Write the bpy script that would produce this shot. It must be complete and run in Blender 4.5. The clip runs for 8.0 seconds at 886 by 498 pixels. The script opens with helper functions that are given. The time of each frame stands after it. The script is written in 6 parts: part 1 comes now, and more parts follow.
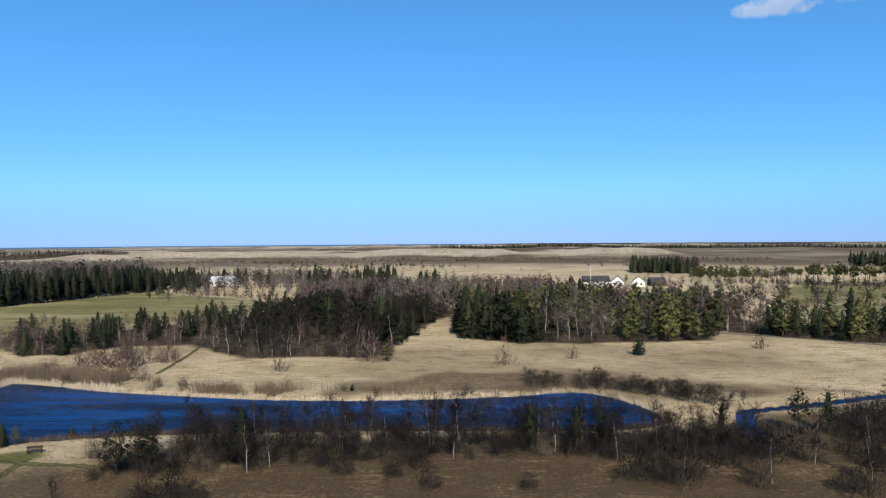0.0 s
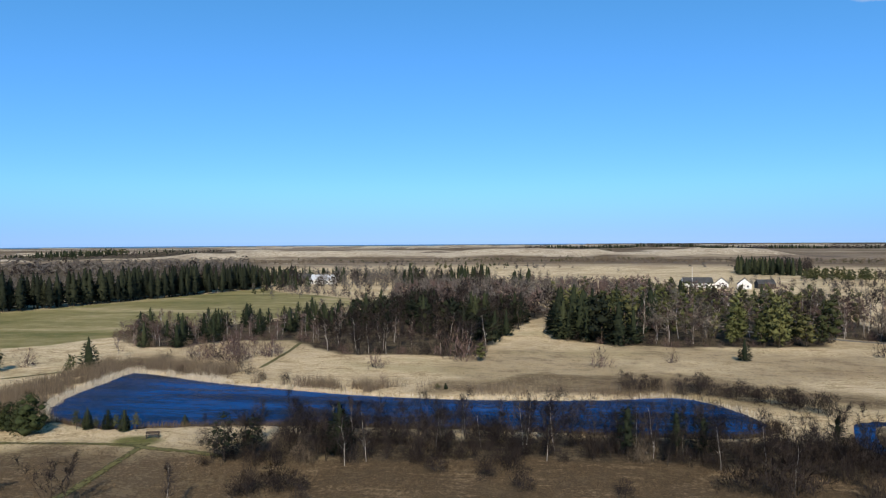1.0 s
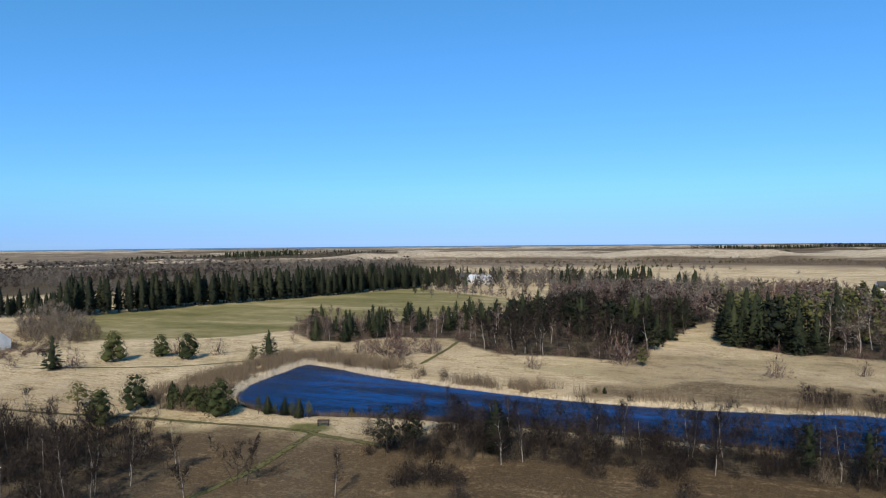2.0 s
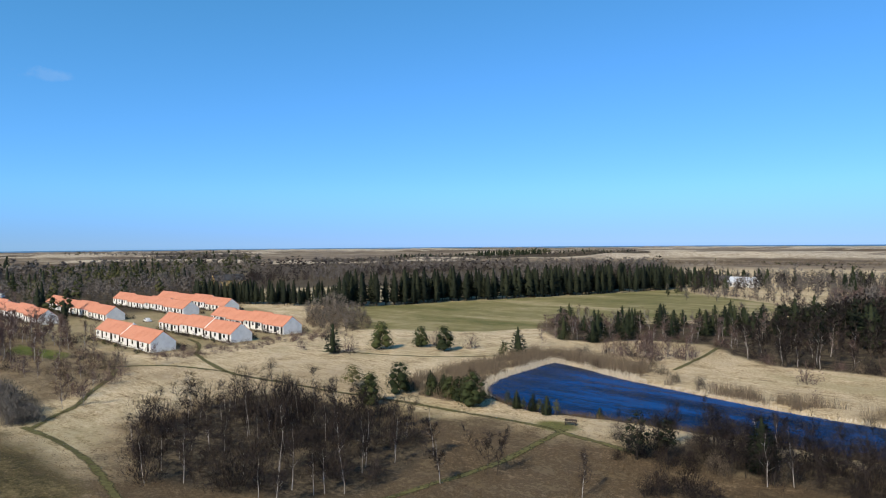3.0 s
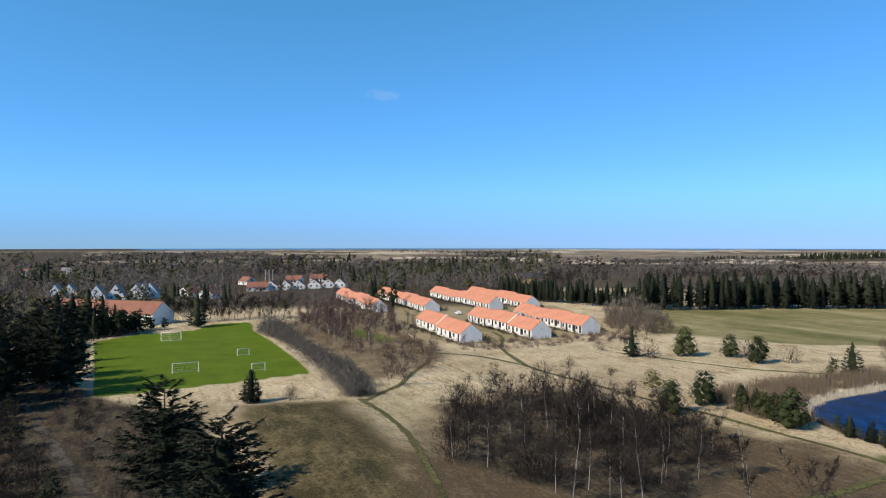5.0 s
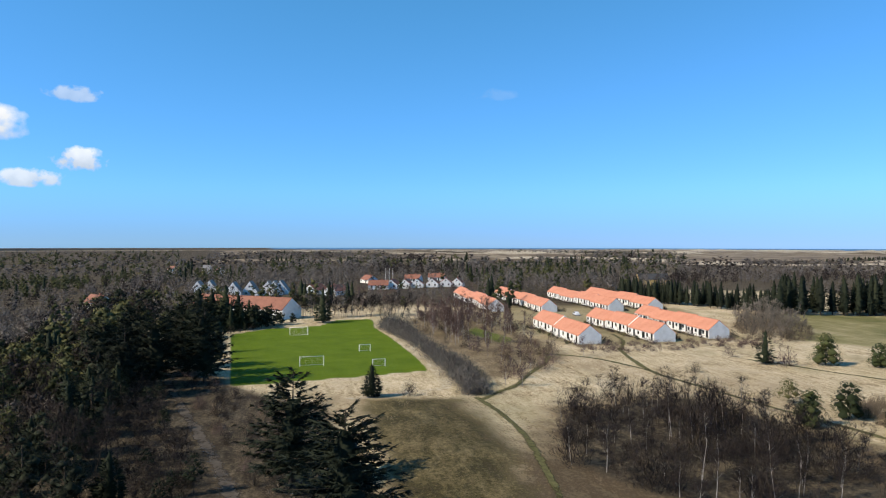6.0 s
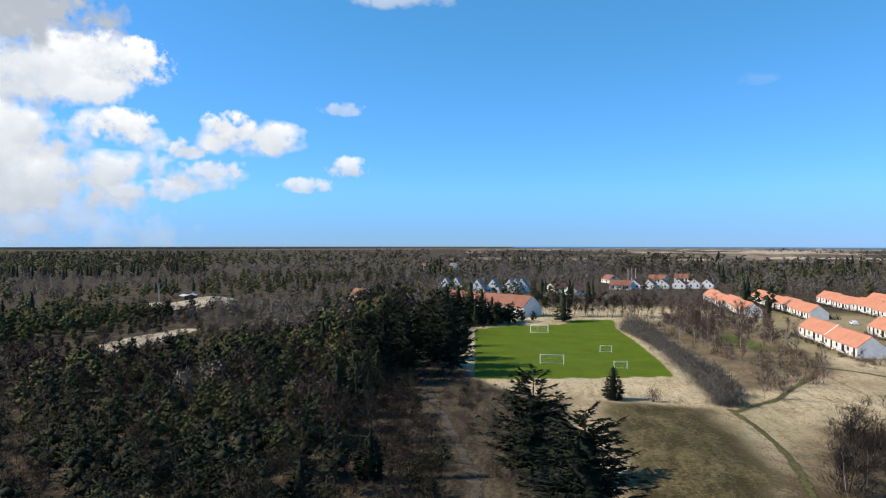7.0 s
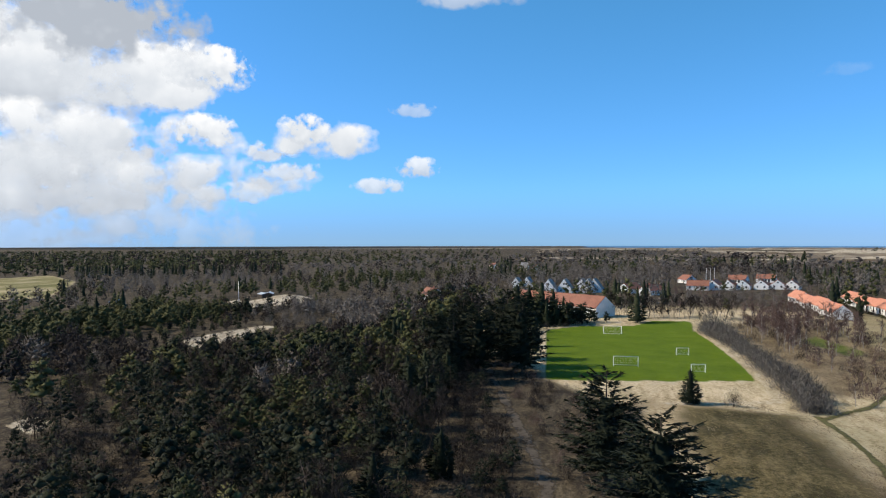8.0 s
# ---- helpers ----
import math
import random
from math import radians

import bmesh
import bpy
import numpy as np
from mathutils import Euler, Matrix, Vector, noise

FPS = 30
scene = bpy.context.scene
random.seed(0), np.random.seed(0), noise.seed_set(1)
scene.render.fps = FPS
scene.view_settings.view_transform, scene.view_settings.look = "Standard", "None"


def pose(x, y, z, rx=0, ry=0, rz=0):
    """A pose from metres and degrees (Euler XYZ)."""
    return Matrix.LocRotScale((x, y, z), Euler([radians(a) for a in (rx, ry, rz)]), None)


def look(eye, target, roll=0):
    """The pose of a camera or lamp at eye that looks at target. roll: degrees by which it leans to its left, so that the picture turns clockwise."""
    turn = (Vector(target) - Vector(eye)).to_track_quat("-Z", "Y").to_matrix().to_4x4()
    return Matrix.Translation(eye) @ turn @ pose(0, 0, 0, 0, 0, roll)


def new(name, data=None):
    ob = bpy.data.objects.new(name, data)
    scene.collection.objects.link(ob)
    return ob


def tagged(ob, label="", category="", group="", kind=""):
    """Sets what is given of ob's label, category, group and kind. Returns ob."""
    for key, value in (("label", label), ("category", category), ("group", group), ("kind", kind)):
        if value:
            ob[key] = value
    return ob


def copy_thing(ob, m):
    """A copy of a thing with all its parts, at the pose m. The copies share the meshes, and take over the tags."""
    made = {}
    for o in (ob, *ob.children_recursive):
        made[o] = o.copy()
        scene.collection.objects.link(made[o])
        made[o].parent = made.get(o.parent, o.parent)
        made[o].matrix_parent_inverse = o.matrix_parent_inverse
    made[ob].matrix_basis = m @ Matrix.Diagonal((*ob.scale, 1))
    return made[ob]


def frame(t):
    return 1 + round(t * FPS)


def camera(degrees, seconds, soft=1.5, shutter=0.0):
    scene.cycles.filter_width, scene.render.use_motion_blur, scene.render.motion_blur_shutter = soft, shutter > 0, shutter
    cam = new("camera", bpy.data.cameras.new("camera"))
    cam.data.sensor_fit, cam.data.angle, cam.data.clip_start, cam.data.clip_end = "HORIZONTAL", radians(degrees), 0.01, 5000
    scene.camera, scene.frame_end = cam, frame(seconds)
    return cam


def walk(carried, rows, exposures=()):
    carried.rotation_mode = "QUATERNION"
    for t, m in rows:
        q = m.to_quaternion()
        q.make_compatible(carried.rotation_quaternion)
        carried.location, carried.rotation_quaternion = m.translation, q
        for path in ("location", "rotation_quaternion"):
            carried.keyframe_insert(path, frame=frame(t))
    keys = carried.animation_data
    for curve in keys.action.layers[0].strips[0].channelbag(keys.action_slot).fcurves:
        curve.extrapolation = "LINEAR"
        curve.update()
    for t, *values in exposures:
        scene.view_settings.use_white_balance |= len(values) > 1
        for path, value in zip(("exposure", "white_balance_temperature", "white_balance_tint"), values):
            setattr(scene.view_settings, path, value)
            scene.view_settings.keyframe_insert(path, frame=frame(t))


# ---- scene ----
H = 27.0          # the camera hovers at this height and turns to its left
HORIZON = 4520.0  # where the ground sheet ends

# ---- camera ----
cam = camera(66.45, 8.0, soft=1.1)
PATH = [(0.0, 0.00, -0.77, 0.40), (0.5, 0.40, -0.77, 0.37), (0.8, 4.56, -0.75, 0.35), (1.0, 7.92, -0.73, 0.36), (1.2, 11.12, -0.70, 0.40), (2.3, 25.68, -0.55, 0.50),
        (2.5, 29.63, -0.52, 0.49), (2.7, 34.41, -0.51, 0.49), (3.0, 41.92, -0.49, 0.46), (3.5, 53.76, -0.44, 0.32), (3.8, 59.90, -0.41, 0.22), (4.0, 63.36, -0.39, 0.15),
        (4.2, 65.86, -0.38, 0.08), (5.5, 67.86, -0.41, -0.07), (5.8, 71.82, -0.42, -0.08), (6.0, 76.76, -0.43, -0.07), (6.3, 85.37, -0.47, -0.05), (6.5, 91.05, -0.50, -0.05),
        (7.0, 96.91, -0.54, -0.04), (7.2, 97.64, -0.55, -0.03), (7.5, 98.75, -0.57, 0.00), (8.0, 102.87, -0.58, 0.08)]
walk(cam, [(t, pose(0, 0, H, 90 + p, r, y)) for t, y, p, r in PATH], [(0.0, 0.0), (3.5, 0.03), (5.5, 0.12), (6.5, 0.20), (8.0, 0.12)])

# ---- world and sun ----
SUN_EL, SUN_TO = 38.0, Vector((0.14, -0.99, 0)).normalized()
world = bpy.data.worlds.new("sky")
scene.world = world
world.use_nodes = True
wn = world.node_tree
sky = wn.nodes.new("ShaderNodeTexSky")
sky.sky_type, sky.sun_disc = "NISHITA", False
sky.sun_elevation, sky.sun_rotation = radians(SUN_EL), math.atan2(SUN_TO.x, SUN_TO.y)
sky.air_density, sky.dust_density, sky.ozone_density, sky.altitude = 0.9, 0.0, 3.0, 0
# clear spring air: deeper blue than the plain model, also low down
split, whole = wn.nodes.new("ShaderNodeSeparateColor"), wn.nodes.new("ShaderNodeCombineColor")
wn.links.new(sky.outputs["Color"], split.inputs[0])
for channel, power, gain in ((0, 0.85, 0.53), (1, 0.66, 1.50), (2, 0.95, 1.50)):
    bend, lift = wn.nodes.new("ShaderNodeMath"), wn.nodes.new("ShaderNodeMath")
    bend.operation, lift.operation = "POWER", "MULTIPLY"
    bend.inputs[1].default_value, lift.inputs[1].default_value = power, gain
    wn.links.new(split.outputs[channel], bend.inputs[0])
    wn.links.new(bend.outputs[0], lift.inputs[0])
    wn.links.new(lift.outputs[0], whole.inputs[channel])
# a thin layer of bluish sea haze over the horizon
where, height, haze, tinted = (wn.nodes.new("ShaderNode" + k) for k in ("TexCoord", "SeparateXYZ", "MapRange", "Mix"))
haze.interpolation_type = "SMOOTHSTEP"
for k, value in enumerate((0.0, 0.085, 1.0, 0.0), 1):
    haze.inputs[k].default_value = value
tinted.data_type, tinted.blend_type = "RGBA", "MULTIPLY"
tinted.inputs[7].default_value = (0.74, 0.72, 0.86, 1)
wn.links.new(where.outputs["Generated"], height.inputs[0])
wn.links.new(height.outputs[2], haze.inputs[0])
wn.links.new(haze.outputs[0], tinted.inputs[0])
wn.links.new(whole.outputs[0], tinted.inputs[6])
# and a deeper sky towards the zenith
deep, zenith = wn.nodes.new("ShaderNodeMapRange"), wn.nodes.new("ShaderNodeMix")
for k, value in enumerate((0.36, 0.95, 0.0, 1.0), 1):
    deep.inputs[k].default_value = value
zenith.data_type, zenith.blend_type = "RGBA", "MULTIPLY"
zenith.inputs[7].default_value = (0.62, 0.50, 0.45, 1)
wn.links.new(height.outputs[2], deep.inputs[0])
wn.links.new(deep.outputs[0], zenith.inputs[0])
wn.links.new(tinted.outputs[2], zenith.inputs[6])
wn.nodes["Background"].inputs["Strength"].default_value = 0.12
wn.links.new(zenith.outputs[2], wn.nodes["Background"].inputs["Color"])
sun = new("sun", bpy.data.lights.new("sun", "SUN"))
sun.data.energy, sun.data.angle, sun.data.color = 5.0, radians(0.5), (1.0, 0.87, 0.68)
to_sun = SUN_TO * math.cos(radians(SUN_EL)) + Vector((0, 0, math.sin(radians(SUN_EL))))
sun.matrix_world = look(to_sun * 100, (0, 0, 0))
scene.view_settings.exposure = 0.0

# ---- small maths ----
rng = np.random.default_rng(7)


def lattice(ix, iy, seed):
    h = (ix.astype(np.int64) * 374761393 + iy.astype(np.int64) * 668265263 + seed * 974711) & 0x7FFFFFFF
    h = ((h ^ (h >> 13)) * 1274126177) & 0x7FFFFFFF
    return ((h ^ (h >> 16)) & 0xFFFF) / 65535.0


def vnoise(x, y, size, seed=0):
    """Smooth noise from 0 to 1 at places x, y, with lumps of that size."""
    x, y = np.asarray(x, float) / size, np.asarray(y, float) / size
    ix, iy = np.floor(x), np.floor(y)
    fx, fy = x - ix, y - iy
    fx, fy = fx * fx * (3 - 2 * fx), fy * fy * (3 - 2 * fy)
    a, b = lattice(ix, iy, seed), lattice(ix + 1, iy, seed)
    c, d = lattice(ix, iy + 1, seed), lattice(ix + 1, iy + 1, seed)
    return (a * (1 - fx) + b * fx) * (1 - fy) + (c * (1 - fx) + d * fx) * fy


def fbm(x, y, size, seed=0, octaves=4):
    total, weight, amp = 0, 0, 1.0
    for k in range(octaves):
        total = total + amp * vnoise(x, y, size / 2 ** k, seed + 17 * k)
        weight, amp = weight + amp, amp * 0.5
    return total / weight


def step01(v, lo, hi):
    s = np.clip((v - lo) / (hi - lo), 0, 1)
    return s * s * (3 - 2 * s)


def inside_by(px, py, poly):
    """How far inside a polygon places lie (negative outside), in metres."""
    px, py = np.asarray(px, float), np.asarray(py, float)
    best, inside = np.full(px.shape, 1e18), np.zeros(px.shape, bool)
    for (ax, ay), (bx, by) in zip(poly, poly[1:] + poly[:1]):
        dx, dy = bx - ax, by - ay
        k = np.clip(((px - ax) * dx + (py - ay) * dy) / (dx * dx + dy * dy + 1e-9), 0, 1)
        best = np.minimum(best, (px - ax - k * dx) ** 2 + (py - ay - k * dy) ** 2)
        cross = (ay > py) != (by > py)
        with np.errstate(divide="ignore", invalid="ignore"):
            inside ^= cross & (px < ax + (py - ay) / (by - ay + 1e-12) * dx)
    return np.where(inside, 1, -1) * np.sqrt(best)


def near_line(px, py, line):
    """The distance of places from a line of points."""
    best = np.full(np.shape(px), 1e18)
    for (ax, ay), (bx, by) in zip(line, line[1:]):
        dx, dy = bx - ax, by - ay
        k = np.clip(((px - ax) * dx + (py - ay) * dy) / (dx * dx + dy * dy + 1e-9), 0, 1)
        best = np.minimum(best, (px - ax - k * dx) ** 2 + (py - ay - k * dy) ** 2)
    return np.sqrt(best)


def smooth(points, closed=False, steps=5):
    """A rounded line through points."""
    n, out = len(points), []
    for i in range(n if closed else n - 1):
        p = [points[(i + k) % n] if closed else points[min(max(i + k, 0), n - 1)] for k in (-1, 0, 1, 2)]
        for s in range(steps):
            t = s / steps
            out.append(tuple(0.5 * (2 * p[1][c] + (p[2][c] - p[0][c]) * t + (2 * p[0][c] - 5 * p[1][c] + 4 * p[2][c] - p[3][c]) * t * t
                                    + (3 * p[1][c] - p[0][c] - 3 * p[2][c] + p[3][c]) * t ** 3) for c in (0, 1)))
    if not closed:
        out.append(tuple(points[-1]))
    return out


# ---- plan of the land ----
LAKE = smooth([(-83.8, 131.5), (-82.4, 131), (-73, 128), (-62, 123.5), (-47, 119.5), (-30, 116), (-10, 115), (10, 117), (22, 120), (28, 117), (33, 106), (30, 98), (16, 96), (-8, 97),
               (-30, 96), (-44, 95), (-54, 93), (-62, 91), (-72, 94), (-79, 100), (-82.5, 110), (-83.5, 120), (-84, 128)], True)
STREAM = smooth([(44, 92), (43.5, 96), (46, 103), (48, 106), (55, 108), (66, 112), (74, 115), (95, 122)])
MEADOW = [(-225, 184), (-165, 139), (-128, 160), (-116, 182), (-104, 172), (-100, 200), (-66, 292), (-140, 350), (-156, 376), (-190, 282)]
PITCH = [(-141, 30), (-132.5, -10), (-209, -15.5), (-221, -5), (-224, 11), (-241, 18), (-242, 30.5), (-215, 28.5), (-193, 30), (-160, 30.8)]
PATHS = [smooth([(-160, 85), (-156, 83), (-130, 76), (-112, 77), (-93, 79), (-78, 81), (-57, 83), (-50, 82), (-38, 80)]),
         smooth([(-52, 84), (-51.4, 77), (-50.8, 70), (-50.6, 65), (-51.8, 53), (-53, 46)]), smooth([(-62, 172), (-60, 155), (-59, 138)]),
         smooth([(-158, 84), (-172, 92), (-186, 96)]), smooth([(-111, 33), (-117, 38), (-122, 43), (-133, 50), (-143, 57), (-152, 62)]),
         smooth([(-130, 76), (-146, 72), (-156, 62)]), smooth([(-138, 106), (-122, 112), (-108, 118), (-98, 128)]),
         smooth([(-58, 26), (-66, 28), (-71, 29), (-87, 32), (-101, 33), (-113, 32.5)])]
TRACK = smooth([(-40, 0), (-60, -3), (-72, -5), (-88, -8.3), (-105, -13), (-128, -19), (-159, -27), (-185, -34), (-240, -50)])
SANDS = [([(-155, -100), (-162, -110), (-176, -106), (-200, -106), (-199, -100), (-172, -96)], 1.5),
         ([(-250, -150), (-262, -160), (-290, -150), (-296, -130), (-276, -124), (-262, -134)], 3), ([(-80, -78), (-83, -85), (-89, -86), (-86, -80)], 1.5)]
CLEARING = [(-278, -262), (-262, -282), (-300, -340), (-390, -440), (-470, -440), (-400, -352)]
LAWN = [(-172, 58), (-184, 55.5), (-192, 52), (-203, 53.5), (-213, 61), (-198, 64), (-181, 64)]
WOOD_SOUTH = [(-30, -14), (-58, -17), (-78, -20), (-112, -28), (-143, -36), (-185, -46), (-240, -62), (-330, -80), (-900, -120), (-2500, -200),
              (-2500, -3000), (-30, -3000)]


def land_height(x, y):
    x, y = np.asarray(x, float), np.asarray(y, float)
    r = np.hypot(x, y)
    z = 0.5 * (fbm(x, y, 34, 3) - 0.5) + 0.12 * (vnoise(x, y, 5, 9) - 0.5)
    z = z + 1.6 * np.exp(-(((x + 84) / 26) ** 2 + ((y - 22) / 13) ** 2))
    bearing = np.degrees(np.arctan2(-x, y))
    far = step01(r, 700, 960) * step01(r, 3350, 3100) * step01(bearing, 112, 84)
    ridges = (1 - np.abs(2 * fbm(x, y, 150, 21, 3) - 1)) ** 1.8
    inner = np.exp(-((r - 1090 - 170 * (vnoise(x, y, 300, 61) - 0.5)) / 105) ** 2) * step01(bearing, 40, 26) * step01(fbm(x, y, 260, 63, 2), 0.28, 0.45)
    coast = step01(r, 2150, 2450) * step01(r, 3250, 3000)
    knolls = step01(fbm(x, y, 330, 5, 2), 0.50, 0.66)
    z = z + far * (inner * (4.5 + 9.5 * ridges) + coast * (0.5 + 4.8 * ridges * (0.4 + vnoise(x, y, 420, 62))) + (1 - coast) * knolls * 6.5 * ridges
                   + 0.8 * (vnoise(x, y, 40, 8) - 0.4))
    lake = inside_by(x, y, LAKE)
    z = np.where(r < 400, z * (1 - step01(lake, -14, -4)), z)
    z = z - 1.5 * step01(lake, -1.2, 1.4)
    z = z - 0.9 * step01(near_line(x, y, STREAM), 2.1, 0.6) * (r < 300)
    for cx, cy, across, high in ((-262, -151, 7, 2.4), (-285, -138, 12, 3.2), (-176, -103, 15, 0.9)):
        z = z + high * np.exp(-((x - cx) ** 2 + (y - cy) ** 2) / across ** 2)
    return z


def on_land(x, y):
    return float(land_height(np.array([x]), np.array([y]))[0])


# ---- materials ----
def material(name, rough=0.8, metallic=0.0, spec=0.3):
    m = bpy.data.materials.new(name)
    m.use_nodes = True
    b = m.node_tree.nodes["Principled BSDF"]
    b.inputs["Roughness"].default_value, b.inputs["Metallic"].default_value = rough, metallic
    b.inputs["Specular IOR Level"].default_value = spec
    return m, m.node_tree, b


class Nodes:
    """Short names for the nodes of one material."""

    def __init__(self, tree, coords="Object"):
        self.tree = tree
        self.where = tree.nodes.new("ShaderNodeTexCoord").outputs[coords]

    def node(self, kind):
        return self.tree.nodes.new(kind)

    def link(self, a, b):
        self.tree.links.new(a, b)

    def put(self, socket, value):
        if isinstance(value, (int, float)):
            socket.default_value = value
        elif isinstance(value, tuple):
            socket.default_value = (*value, 1) if len(value) == 3 else value
        else:
            self.link(value, socket)

    def noise(self, scale, detail=4.0, rough=0.6, stretch=None, where=None):
        n = self.node("ShaderNodeTexNoise")
        n.inputs["Scale"].default_value, n.inputs["Detail"].default_value, n.inputs["Roughness"].default_value = scale, detail, rough
        at = where or self.where
        if stretch:
            mp = self.node("ShaderNodeMapping")
            mp.inputs["Scale"].default_value = stretch
            self.link(at, mp.inputs["Vector"])
            at = mp.outputs["Vector"]
        self.link(at, n.inputs["Vector"])
        return n.outputs["Fac"]

    def ramp(self, fac, stops):
        r = self.node("ShaderNodeValToRGB")
        while len(r.color_ramp.elements) < len(stops):
            r.color_ramp.elements.new(0.5)
        for e, (at, colour) in zip(r.color_ramp.elements, stops):
            e.position, e.color = at, (*colour, 1)
        self.link(fac, r.inputs["Fac"])
        return r.outputs["Color"]

    def mix(self, fac, a, b, blend="MIX"):
        m = self.node("ShaderNodeMix")
        m.data_type, m.blend_type = "RGBA", blend
        self.put(m.inputs[0], fac)
        self.put(m.inputs[6], a)
        self.put(m.inputs[7], b)
        return m.outputs[2]

    def math(self, op, a, b=0.0, clamp=False):
        m = self.node("ShaderNodeMath")
        m.operation, m.use_clamp = op, clamp
        self.put(m.inputs[0], a)
        self.put(m.inputs[1], b)
        return m.outputs[0]

    def attribute(self, name):
        a = self.node("ShaderNodeAttribute")
        a.attribute_name = name
        return a

    def bump(self, bsdf, height, strength, distance):
        b = self.node("ShaderNodeBump")
        b.inputs["Strength"].default_value, b.inputs["Distance"].default_value = strength, distance
        self.link(height, b.inputs["Height"])
        self.link(b.outputs["Normal"], bsdf.inputs["Normal"])


def ground_material():
    m, tree, b = material("land", 0.95, spec=0.1)
    n = Nodes(tree)
    fine, mid, broad = n.noise(1.6, 5, 0.7), n.noise(0.16, 5, 0.62), n.noise(0.022, 4)
    streak = n.noise(0.5, 4, 0.65, (0.35, 1.6, 1))
    grit = n.noise(5.5, 3, 0.75)
    tone = n.math("ADD", n.math("ADD", n.math("MULTIPLY", fine, 0.32), n.math("MULTIPLY", grit, 0.2)), n.math("ADD", n.math("MULTIPLY", mid, 0.28), n.math("MULTIPLY", streak, 0.2)))
    tone = n.math("ADD", n.math("MULTIPLY", n.math("SUBTRACT", tone, 0.5), 2.3), 0.5)
    straw = n.ramp(tone, [(0.32, (0.20, 0.147, 0.085)), (0.44, (0.45, 0.36, 0.225)), (0.56, (0.64, 0.53, 0.36)), (0.72, (0.74, 0.645, 0.475))])
    green = n.math("ADD", n.math("MULTIPLY", n.noise(0.03, 5, 0.65, (0.7, 1.6, 1)), 0.7), n.math("MULTIPLY", mid, 0.3))
    straw = n.mix(n.math("MULTIPLY", n.ramp(green, [(0.50, (0, 0, 0)), (0.62, (1, 1, 1))]), 0.5), straw, (0.245, 0.215, 0.105))
    brown = n.math("ADD", n.math("MULTIPLY", broad, 0.6), n.math("MULTIPLY", mid, 0.4))
    straw = n.mix(n.math("MULTIPLY", n.ramp(brown, [(0.49, (0, 0, 0)), (0.62, (1, 1, 1))]), 0.5), straw, (0.20, 0.135, 0.078))
    one, two, three = (n.node("ShaderNodeSeparateColor") for _ in range(3))
    for sep, name in ((one, "cover_a"), (two, "cover_b"), (three, "cover_c")):
        n.link(n.attribute(name).outputs["Color"], sep.inputs["Color"])

    def lay(base, weight, colour, edge=0.5):
        w = n.math("ADD", weight, n.math("MULTIPLY", n.math("SUBTRACT", tone, 0.5), edge))
        w = n.math("MULTIPLY", n.math("SUBTRACT", w, 0.3), 2.5, clamp=True)
        return n.mix(w, base, colour)

    meadow = n.ramp(n.math("ADD", n.math("MULTIPLY", n.noise(0.035, 6, 0.62, (0.5, 1.3, 1)), 0.65), n.math("ADD", n.math("MULTIPLY", mid, 0.2), n.math("MULTIPLY", streak, 0.15))),
                    [(0.38, (0.12, 0.122, 0.045)), (0.5, (0.22, 0.198, 0.09)), (0.62, (0.39, 0.33, 0.20))])
    lawn = n.ramp(n.math("ADD", n.math("MULTIPLY", mid, 0.6), n.math("MULTIPLY", fine, 0.4)),
                  [(0.35, (0.075, 0.125, 0.007)), (0.55, (0.11, 0.165, 0.010)), (0.7, (0.155, 0.20, 0.02))])
    # brown heather, toned darker to carry the cloud shade on the near heath
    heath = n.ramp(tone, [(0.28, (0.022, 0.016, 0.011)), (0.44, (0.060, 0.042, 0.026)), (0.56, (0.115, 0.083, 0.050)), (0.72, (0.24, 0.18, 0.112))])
    mown = n.ramp(tone, [(0.36, (0.075, 0.085, 0.026)), (0.6, (0.18, 0.175, 0.065))])
    sand = n.ramp(tone, [(0.34, (0.27, 0.225, 0.16)), (0.48, (0.42, 0.36, 0.27)), (0.64, (0.58, 0.51, 0.41))])
    litter = n.ramp(tone, [(0.34, (0.028, 0.022, 0.016)), (0.5, (0.065, 0.052, 0.036)), (0.68, (0.15, 0.122, 0.082))])
    # mound grass: olive-brown, with cloud shade put into its tone
    shaded_turf = n.ramp(tone, [(0.34, (0.034, 0.030, 0.013)), (0.5, (0.088, 0.073, 0.033)), (0.68, (0.19, 0.15, 0.078))])
    wet = n.ramp(tone, [(0.36, (0.02, 0.018, 0.014)), (0.6, (0.05, 0.042, 0.03))])
    plain = n.ramp(n.math("ADD", n.math("MULTIPLY", n.noise(0.008, 8, 0.70, (0.5, 1.7, 1)), 0.6), n.math("MULTIPLY", n.noise(0.03, 5, 0.62, (0.6, 1.5, 1)), 0.4)),
                   [(0.37, (0.050, 0.038, 0.034)), (0.44, (0.10, 0.076, 0.062)), (0.50, (0.17, 0.135, 0.10)), (0.56, (0.26, 0.215, 0.155)), (0.64, (0.42, 0.36, 0.27))])
    straw = n.mix(n.attribute("cover_a").outputs["Alpha"], straw, plain)
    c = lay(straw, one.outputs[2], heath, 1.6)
    c = lay(c, three.outputs[0], shaded_turf, 1.2)
    c = lay(c, one.outputs[0], meadow, 0.25)
    c = lay(c, one.outputs[1], lawn, 0.3)
    c = lay(c, two.outputs[2], litter)
    c = lay(c, two.outputs[1], sand, 0.6)
    c = lay(c, two.outputs[0], mown, 0.9)
    c = lay(c, three.outputs[1], wet, 0.2)
    sea = n.math("MULTIPLY", n.math("SUBTRACT", three.outputs[2], 0.45), 10, clamp=True)
    c = n.mix(sea, c, (0.07, 0.19, 0.36))
